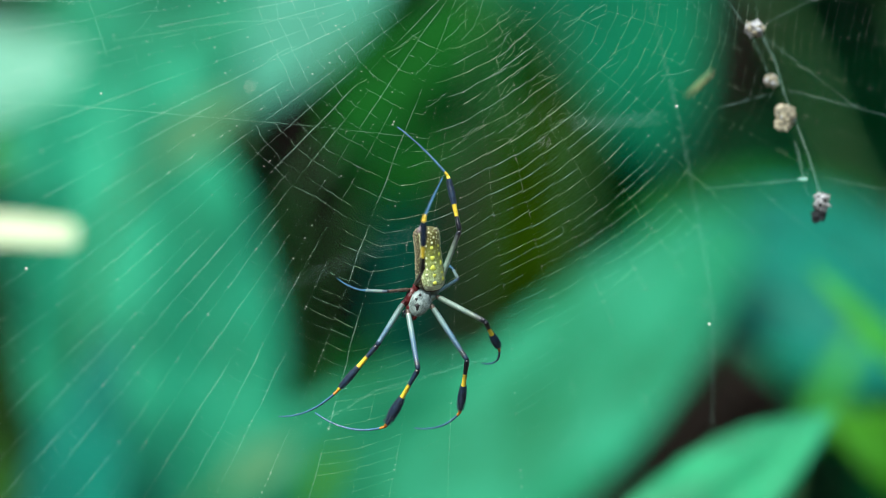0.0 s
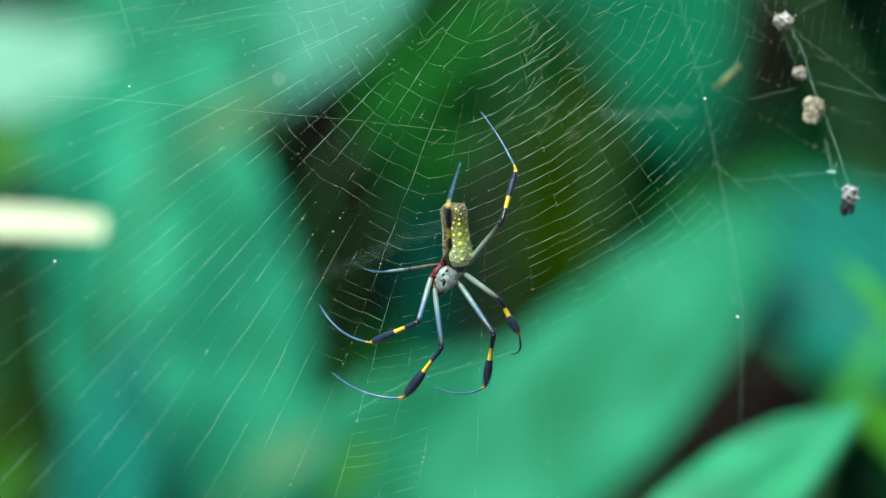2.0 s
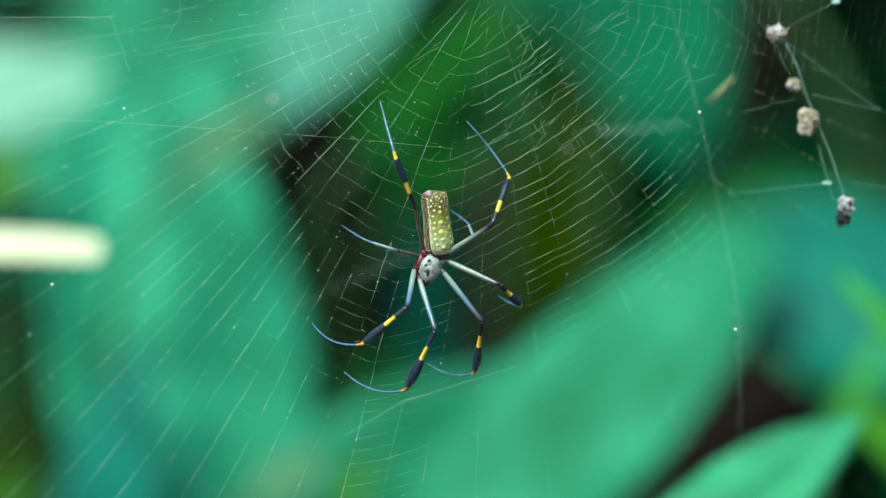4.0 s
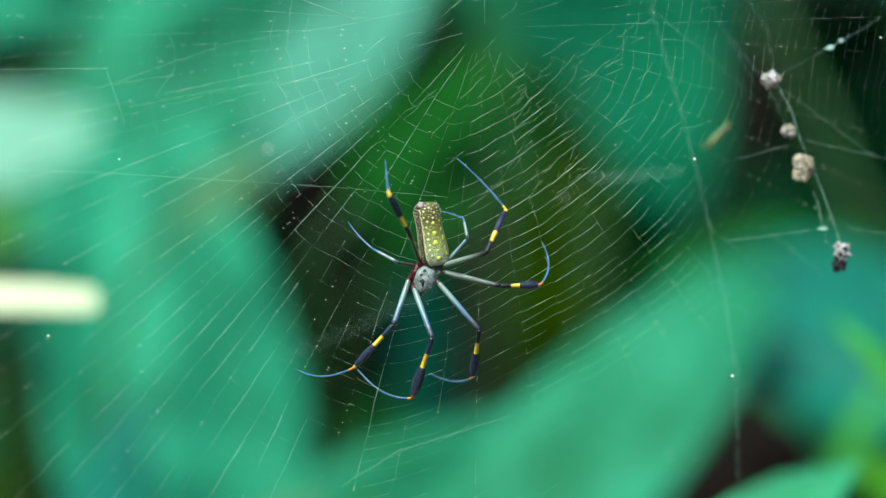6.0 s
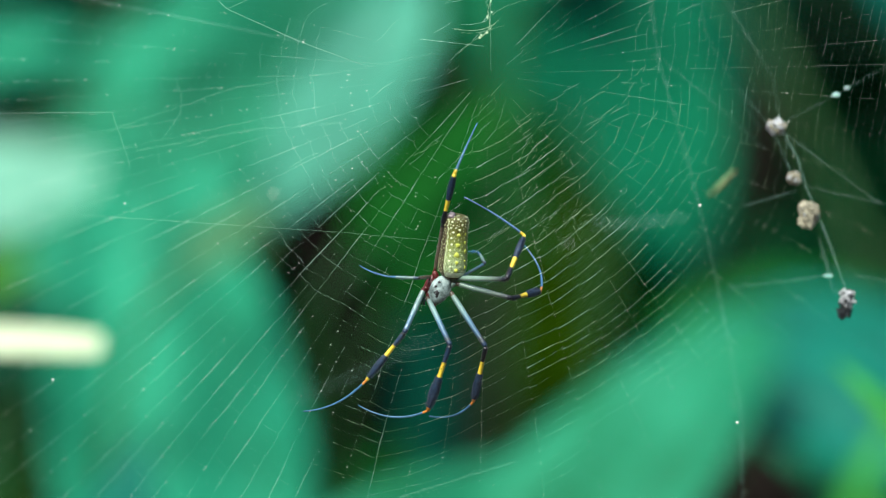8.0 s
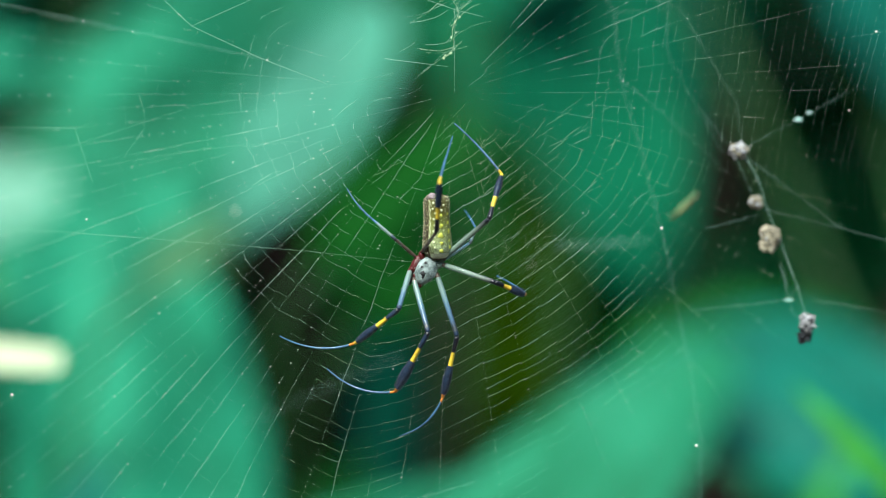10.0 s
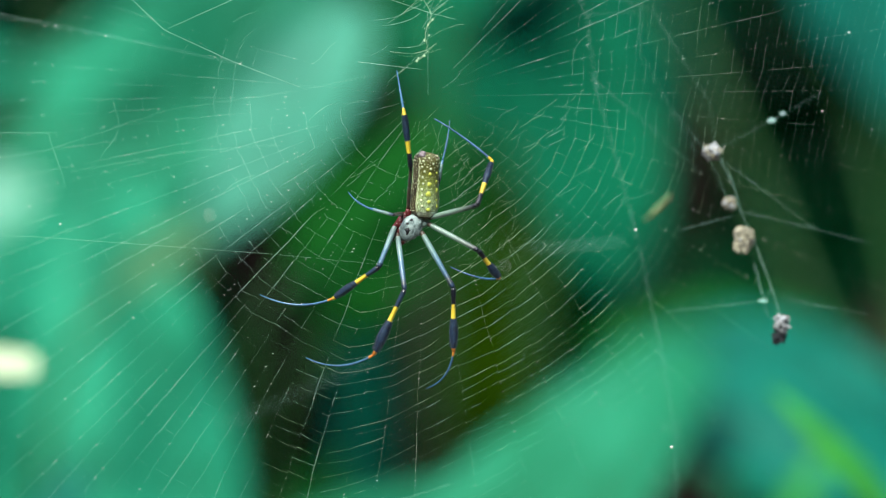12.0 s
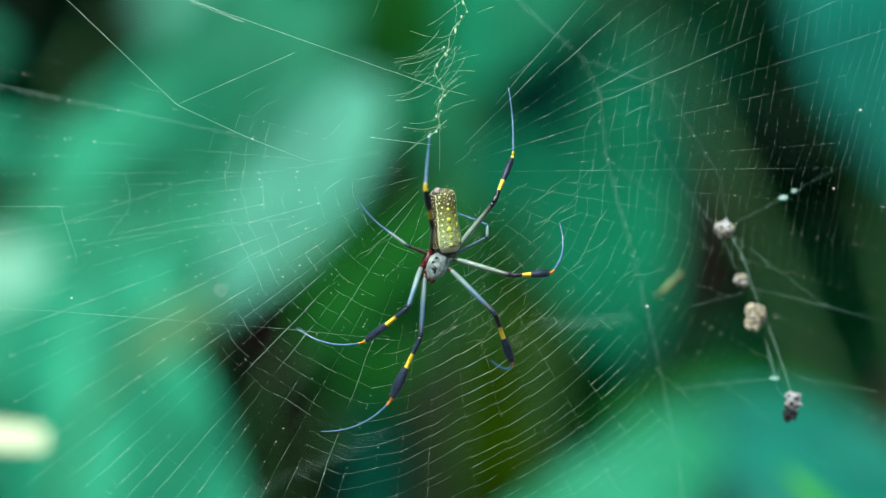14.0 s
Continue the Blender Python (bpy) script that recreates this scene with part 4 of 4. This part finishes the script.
PATH = [(3.1, -43.4), (4.0, -43.1), (5.0, -41.7), (4.2, -39.7), (2.8, -37.8), (0.9, -36.2), (-0.8, -34.6), (-5.3, -17.4), (-2.6, -14.6), (-1.4, -12.6), (0.1, -9.8), (0.4, -7.8), (0.9, -3.0), (11.8, 13.9), (12.8, 17.9), (13.6, 20.7), (13.7, 25.9), (14.2, 29.8), (16.2, 34.0), (18.3, 35.7), (18.3, 39.7)]
HEAD_TURN = [-29, -33, -31, -32, -33, -28, -25, -23, -28, -28, -37, -40, -30, -30, -32, -36, -37, -35, -31, -31, -26]
REAR_TURN = [6, 6, 6, 6, 6, 6, 4, 9, 9, 7, -2, -7, -5, 3, 3, 1, -3, -1, 4, 3, 6]
STEPS = [i * 0.25 for i in range(57)]


def along(values, t):
    v = np.array(values, float)
    return np.interp(t, TIMES, v) if v.ndim == 1 else np.array([np.interp(t, TIMES, v[:, k]) for k in range(v.shape[1])])


def frame_of(z, x, place):
    """A pose with its z axis along z, its x axis near x."""
    z = Vector(z).normalized()
    x = Vector(x)
    x = (x - z * x.dot(z)).normalized()
    return Matrix.Translation(place) @ Matrix((x, z.cross(x), z)).transposed().to_4x4()


def head_pose(t):
    a = radians(along(HEAD_TURN, t))
    return frame_of((math.sin(a), 0, -math.cos(a)), (-math.cos(a), 0, -math.sin(a)), (0, 0, 0))


def climb(pieces, base, lengths, knee, ankle, tip, leans, reach_out=()):
    """Keys the three pieces of a leg; leans: whether each piece goes to the web (1) or away from it (-1)."""
    ways = []
    for i, t in enumerate(TIMES):
        a = radians(HEAD_TURN[i])
        at = np.array((base[0] * math.sin(a) + base[1] * math.cos(a), -base[0] * math.cos(a) + base[1] * math.sin(a)))
        row = []
        for n, (goal, size) in enumerate(zip((knee[i], ankle[i], tip[i]), lengths)):
            v = (np.array(goal) - at) / size
            h = min(0.99, float(np.hypot(*v)))
            v = v / max(1e-6, float(np.hypot(*v))) * h
            lean = -1 if n == 2 and t in reach_out else leans[n]
            row += [v[0], lean * math.sqrt(1 - h * h), v[1]]
            at = at + v * size
        ways.append(row)
    femur, tibia, foot = pieces
    rows = ([], [], [])
    hints = [Vector((0, 1, 0.2)), Vector((0, 1, 0.2)), None]
    for t in STEPS:
        d = along(ways, t)
        d = [Vector(d[3 * n:3 * n + 3]).normalized() for n in range(3)]
        want = d[1] - d[2] * d[1].dot(d[2])
        hints[2] = want if hints[2] is None else hints[2] + want * 0.8
        at = head_pose(t) @ Vector((-base[1] * MM, 0, base[0] * MM))
        inverse = None
        for n in range(3):
            m = frame_of(d[n], hints[n], at)
            hints[n] = m.to_3x3().col[0].copy()
            at = at + d[n] * lengths[n] * MM
            if n == 0:
                inverse = m.inverted()
            rows[n].append((t, m if n == 0 else inverse @ m))
    for piece, r in zip((femur, tibia, foot), rows):
        walk(piece, r)


LEGS = []


def limb(seed, short, dark, bow, leans, reach_out, base, lengths, knee, ankle, tip):
    """Builds a leg and notes how it steps."""
    LEGS.append((make_leg(lengths, short, seed * 10, dark, bow), base, lengths, knee, ankle, tip, leans, reach_out))


limb(1, False, False, 0.11, (-1, 1, 1), (), (7.3, -6.6), (18.4, 21.1, 26.6),
         [(-20.1, -20.8), (-15.4, -19.8), (-14.7, -19.1), (-14.7, -18.1), (-14.0, -18.4), (-12.5, -16.4), (-10.7, -15.7), (-12.7, -18.8), (-15.1, -19.6), (-15.8, -19.5), (-18.1, -17.7), (-19.4, -17.4), (-16.4, -18.5), (-12.7, -16.7), (-15.5, -16.7), (-19.2, -17.0), (-15.6, -16.9), (-13.8, -14.7), (-14.8, -17.5), (-15.0, -18.6), (-14.0, -18.9)],
         [(-32.8, -35.3), (-30.9, -33.2), (-31.8, -25.0), (-32.3, -24.8), (-30.6, -26.3), (-29.4, -26.6), (-28.0, -26.8), (-26.1, -34.5), (-29.1, -34.5), (-29.8, -33.9), (-32.3, -32.9), (-33.7, -33.9), (-30.1, -35.3), (-28.2, -27.3), (-30.7, -28.3), (-35.4, -28.5), (-31.6, -27.8), (-31.7, -21.9), (-31.2, -25.5), (-30.5, -28.3), (-29.2, -30.6)],
         [(-53.3, -45.0), (-55.3, -34.2), (-53.6, -11.0), (-52.4, -11.7), (-48.9, -14.3), (-46.6, -15.7), (-44.0, -17.3), (-45.7, -32.7), (-49.9, -35.5), (-51.0, -37.6), (-52.8, -40.1), (-53.7, -41.8), (-52.1, -45.7), (-54.3, -21.5), (-57.1, -25.5), (-61.0, -29.5), (-57.0, -26.4), (-55.2, -8.7), (-55.4, -14.7), (-52.8, -21.6), (-52.8, -25.7)])
limb(2, False, False, 0.12, (-1, 1, 1), (), (9.4, -4.4), (22.5, 25.1, 26.9),
         [(-4.5, -26.7), (-6.3, -28.2), (-5.9, -27.9), (-5.2, -27.2), (-5.7, -27.2), (-5.8, -26.9), (-3.0, -25.9), (-0.3, -24.4), (-1.7, -24.1), (-2.0, -24.1), (-3.3, -23.2), (-2.2, -22.7), (-0.6, -22.7), (-3.9, -25.5), (-4.3, -25.5), (-6.3, -24.4), (-6.7, -24.7), (-7.9, -25.7), (-7.9, -27.5), (-8.5, -27.9), (-9.5, -29.2)],
         [(-15.8, -47.3), (-19.3, -46.4), (-18.3, -46.4), (-18.6, -45.4), (-18.8, -45.6), (-19.2, -45.6), (-15.2, -46.2), (-7.8, -46.1), (-9.0, -45.4), (-9.5, -44.7), (-13.6, -43.6), (-10.2, -44.5), (-8.5, -45.4), (-15.9, -45.6), (-14.6, -46.3), (-16.0, -46.6), (-17.7, -47.8), (-18.0, -48.7), (-17.8, -50.4), (-19.0, -50.3), (-19.8, -50.9)],
         [(-40.5, -43.4), (-44.1, -39.4), (-42.7, -39.8), (-44.0, -37.0), (-44.0, -37.7), (-42.1, -37.5), (-38.2, -42.1), (-27.5, -38.8), (-28.2, -35.9), (-28.8, -34.6), (-33.4, -32.7), (-33.1, -41.6), (-32.8, -43.8), (-39.6, -36.5), (-39.7, -40.8), (-41.1, -43.0), (-41.0, -48.4), (-41.4, -52.6), (-42.5, -57.1), (-44.7, -58.7), (-45.1, -62.1)])
limb(3, False, False, 0.12, (-1, 1, 1), (), (4.0, 1.8), (23.6, 22.3, 20.7),
         [(12.4, -23.3), (11.4, -23.2), (11.1, -23.2), (12.4, -21.6), (12.1, -22.2), (12.6, -23.7), (13.5, -24.1), (16.0, -21.4), (14.6, -21.8), (14.3, -21.9), (11.7, -22.0), (10.7, -22.4), (11.7, -23.5), (5.6, -27.4), (7.6, -26.1), (8.3, -25.0), (10.1, -24.1), (10.9, -23.9), (13.7, -22.9), (14.4, -21.4), (16.1, -20.6)],
         [(10.2, -42.4), (8.1, -42.4), (7.8, -42.4), (10.5, -41.0), (9.5, -41.3), (9.5, -42.7), (9.5, -42.6), (14.9, -38.7), (12.1, -38.9), (10.6, -39.1), (7.1, -40.2), (6.4, -40.9), (7.3, -42.8), (0.4, -49.1), (3.9, -47.7), (5.4, -47.3), (10.2, -46.5), (14.5, -44.6), (19.2, -40.9), (19.3, -39.8), (22.7, -38.1)],
         [(-5.6, -49.0), (-10.2, -46.2), (-10.6, -44.5), (-4.6, -47.4), (-7.7, -42.7), (-8.5, -41.5), (-8.0, -40.8), (0.3, -35.2), (-2.8, -37.9), (-4.5, -39.9), (-8.2, -41.1), (-8.1, -43.9), (-8.1, -48.3), (-16.1, -66.4), (-10.5, -63.1), (-3.9, -65.6), (1.1, -59.3), (8.1, -48.7), (14.1, -37.7), (10.3, -37.6), (15.9, -36.8)])
limb(4, False, False, 0.13, (-1, 1, 1), (), (0.6, 2.0), (21.7, 14.0, 21.2),
         [(18.4, -9.7), (17.0, -8.9), (16.4, -10.0), (15.6, -9.6), (13.9, -10.0), (12.1, -10.8), (19.4, -10.8), (22.6, -9.0), (22.0, -6.8), (23.6, -3.1), (21.6, -2.5), (20.4, -6.7), (20.9, -6.9), (19.4, -8.0), (19.3, -8.7), (18.7, -9.7), (18.8, -11.3), (18.8, -10.6), (19.5, -10.5), (20.5, -9.2), (22.0, -7.5)],
         [(23.5, -19.4), (23.2, -19.5), (22.4, -20.8), (22.1, -20.4), (20.5, -21.9), (19.7, -22.7), (26.1, -18.4), (30.3, -15.5), (35.9, -6.6), (34.8, 3.3), (29.8, 5.2), (29.5, -2.7), (31.1, -4.3), (29.9, -13.7), (28.8, -15.8), (27.1, -17.3), (26.3, -20.9), (25.3, -21.8), (24.5, -23.0), (29.6, -17.5), (36.2, -6.4)],
         [(17.9, -25.9), (17.1, -25.9), (16.0, -27.2), (16.2, -28.2), (18.3, -30.1), (22.4, -31.5), (17.3, -15.7), (24.6, -13.4), (37.3, 7.9), (35.6, 25.2), (26.4, 27.9), (25.3, 17.6), (25.8, 11.5), (19.7, -9.7), (11.1, -9.1), (9.9, -11.5), (9.6, -16.8), (10.0, -20.9), (8.2, -25.1), (21.4, -15.8), (39.2, 11.4)])
limb(5, False, False, 0.03, (-1, 1, 1), (), (-1.0, 1.2), (22.7, 19.5, 24.9),
         [(9.8, 22.4), (10.4, 21.1), (12.1, 19.5), (13.4, 17.7), (14.5, 16.4), (15.8, 14.8), (17.1, 13.8), (18.1, 6.2), (17.0, 4.8), (17.2, 3.7), (18.3, 2.0), (18.7, 0.8), (18.9, -0.3), (16.1, 16.6), (17.8, 11.9), (17.6, 8.2), (18.2, 4.1), (18.2, 4.1), (18.4, 8.3), (17.4, 11.6), (15.8, 17.9)],
         [(5.0, 41.3), (13.5, 41.1), (15.8, 38.7), (18.0, 36.4), (19.3, 34.4), (20.7, 31.9), (23.0, 30.7), (24.6, 21.6), (24.3, 19.6), (24.1, 19.4), (24.5, 18.2), (24.9, 17.3), (25.4, 14.9), (20.3, 32.7), (22.5, 27.5), (23.1, 24.0), (23.7, 19.9), (23.2, 19.6), (22.2, 23.9), (23.3, 29.3), (22.6, 34.5)],
         [(-12.5, 57.1), (4.9, 61.3), (6.1, 58.6), (6.7, 55.9), (7.2, 54.2), (7.6, 52.4), (8.9, 50.6), (9.1, 40.5), (7.4, 37.8), (6.2, 35.8), (4.7, 32.6), (4.1, 30.7), (4.3, 28.6), (5.0, 51.5), (4.5, 44.7), (4.6, 40.0), (3.8, 34.6), (3.3, 32.2), (0.6, 32.9), (12.0, 48.3), (21.2, 58.9)])
limb(6, False, True, 0.02, (-1, -1, 1), (7, 7.5), (0.8, -6.2), (17.6, 19.4, 22.6),
         [(-3.3, 7.8), (-2.9, 9.5), (-3.1, 8.1), (-2.4, 7.4), (-3.2, 7.4), (-7.0, 12.4), (-9.5, 19.9), (-7.8, 12.9), (-8.5, 10.5), (-8.4, 11.9), (-5.2, 19.4), (-3.2, 23.7), (-2.8, 19.2), (-0.5, 6.4), (-1.1, 5.7), (-2.7, 5.4), (-4.5, 17.2), (-5.2, 16.2), (-5.0, 11.0), (-5.3, 10.6), (-5.5, 8.2)],
         [(-3.0, 25.7), (-3.0, 24.3), (-3.1, 23.3), (-2.6, 23.0), (-4.0, 22.6), (-12.3, 29.3), (-16.1, 38.2), (-13.9, 27.2), (-15.8, 25.5), (-14.7, 28.2), (-7.0, 38.3), (0.0, 44.0), (1.4, 36.1), (-0.4, 23.5), (-1.1, 21.5), (-2.8, 23.0), (-6.9, 36.4), (-6.1, 31.4), (-6.7, 25.7), (-7.7, 24.3), (-8.3, 21.3)],
         [(3.3, 39.6), (2.5, 39.3), (2.0, 37.5), (1.9, 35.7), (0.1, 36.7), (-17.9, 51.2), (-23.9, 59.5), (-14.4, 39.4), (-17.1, 37.3), (-18.8, 48.8), (-8.3, 60.4), (5.7, 62.2), (9.5, 54.0), (3.2, 38.6), (2.2, 37.8), (0.7, 39.3), (-9.2, 51.6), (-6.0, 55.2), (-6.0, 47.9), (-6.8, 44.7), (-6.6, 40.6)])
limb(7, True, True, 0.05, (-1, 1, 1), (), (3.0, -6.8), (10.5, 10.5, 14.4),
         [(-15.6, 0.1), (-15.8, 0.3), (-16.5, -0.2), (-16.6, -0.3), (-17.6, -0.4), (-18.0, 0.1), (-15.4, 1.2), (-14.0, 3.5), (-13.1, 1.8), (-12.2, 1.1), (-12.4, 1.6), (-12.4, 1.9), (-11.5, 0.4), (-17.0, 10.3), (-14.2, 4.7), (-12.5, 2.4), (-10.7, 1.0), (-12.4, 1.4), (-14.8, -0.5), (-14.9, 1.3), (-13.8, 2.4)],
         [(-24.6, 0.3), (-25.7, 0.2), (-26.3, -0.5), (-25.7, -1.3), (-26.4, -1.7), (-25.4, -1.2), (-26.7, 2.0), (-22.5, 10.4), (-21.8, 6.6), (-20.2, 4.8), (-20.5, 4.0), (-21.5, 3.5), (-21.0, 0.9), (-21.8, 16.3), (-21.0, 10.0), (-19.2, 6.4), (-19.0, 3.5), (-21.3, 2.3), (-24.5, -0.1), (-24.2, 4.3), (-22.0, 8.5)],
         [(-33.1, 4.0), (-33.5, 3.1), (-33.6, 1.4), (-32.9, 0.1), (-33.4, -1.0), (-33.0, -2.3), (-35.5, 3.9), (-29.9, 20.2), (-30.4, 16.0), (-29.2, 13.2), (-30.6, 10.8), (-30.9, 8.7), (-31.8, 4.9), (-29.8, 28.2), (-27.6, 18.9), (-25.7, 14.1), (-26.1, 9.3), (-27.9, 6.1), (-31.3, 2.9), (-36.2, 12.2), (-32.4, 19.9)])
limb(8, True, False, 0.02, (1, 1, 1), (), (-0.5, 1.6), (14.6, 7.6, 14.4),
         [(9.2, 4.0), (7.8, 3.7), (5.8, 4.1), (4.7, 3.4), (5.4, 3.2), (9.5, 3.0), (10.6, 1.6), (11.0, 12.1), (11.0, 9.9), (11.3, 8.3), (11.3, 7.1), (11.6, 6.2), (11.8, 5.3), (11.5, 6.4), (9.7, 12.5), (5.1, 12.9), (5.4, 13.0), (11.0, 9.0), (12.6, 7.6), (12.2, 5.8), (13.7, 6.2)],
         [(7.4, 7.5), (6.0, 6.8), (4.4, 6.8), (3.3, 6.1), (4.0, 6.1), (7.7, 5.7), (8.5, 4.3), (9.4, 18.4), (9.7, 16.7), (9.9, 15.5), (10.3, 13.2), (9.7, 11.4), (9.8, 9.2), (14.1, 11.9), (11.8, 17.3), (7.5, 20.3), (6.9, 21.3), (11.3, 16.5), (13.7, 12.4), (13.6, 12.0), (14.0, 10.8)],
         [(4.0, 8.8), (3.3, 8.8), (2.3, 8.8), (1.3, 8.1), (2.0, 8.1), (5.4, 7.7), (6.5, 6.4), (-1.6, 25.3), (1.3, 19.5), (2.6, 17.2), (5.1, 13.9), (5.5, 11.9), (5.5, 9.3), (10.7, 19.7), (18.1, 30.8), (11.3, 33.9), (9.7, 36.2), (4.6, 27.5), (3.9, 21.1), (2.7, 18.9), (2.7, 15.4)])

for n, plan in enumerate(LEGS):  # the stout bases that join the legs to the body
    root = Vector((-plan[1][1], 0, plan[1][0]))
    inner = root.lerp(Vector((1.7, 1.0, 5.2)), 0.6)
    k = 0.75 if n > 5 else 1.0
    bm = bmesh.new()
    tube(bm, [p * MM for p in (inner, inner.lerp(root, 0.5), inner.lerp(root, 0.85), root.lerp(inner, -0.12))], [0.0009 * k, 0.00125 * k, 0.0011 * k, 0.0007 * k], 10)
    for v in bm.verts:
        v.co += 0.00012 * noise.noise_vector(v.co * 900)
    obj("coxa", bm, M_MAROON if root.x > 3 else M_SAGE, carapace, "dark red leg base" if root.x > 3 else "")


def motions():
    walk(spider, [(t, pose(along(PATH, t)[0] * MM, DEEP, 1.2 + along(PATH, t)[1] * MM)) for t in STEPS])
    walk(carapace, [(t, head_pose(t)) for t in STEPS])
    rear = [(t, radians(along(REAR_TURN, t))) for t in STEPS]
    walk(abdomen, [(t, frame_of((-math.sin(a), -0.12, math.cos(a)), (math.cos(a), 0, math.sin(a)), (0, 0, 0))) for t, a in rear])
    for plan in LEGS:
        climb(*plan)


motions()
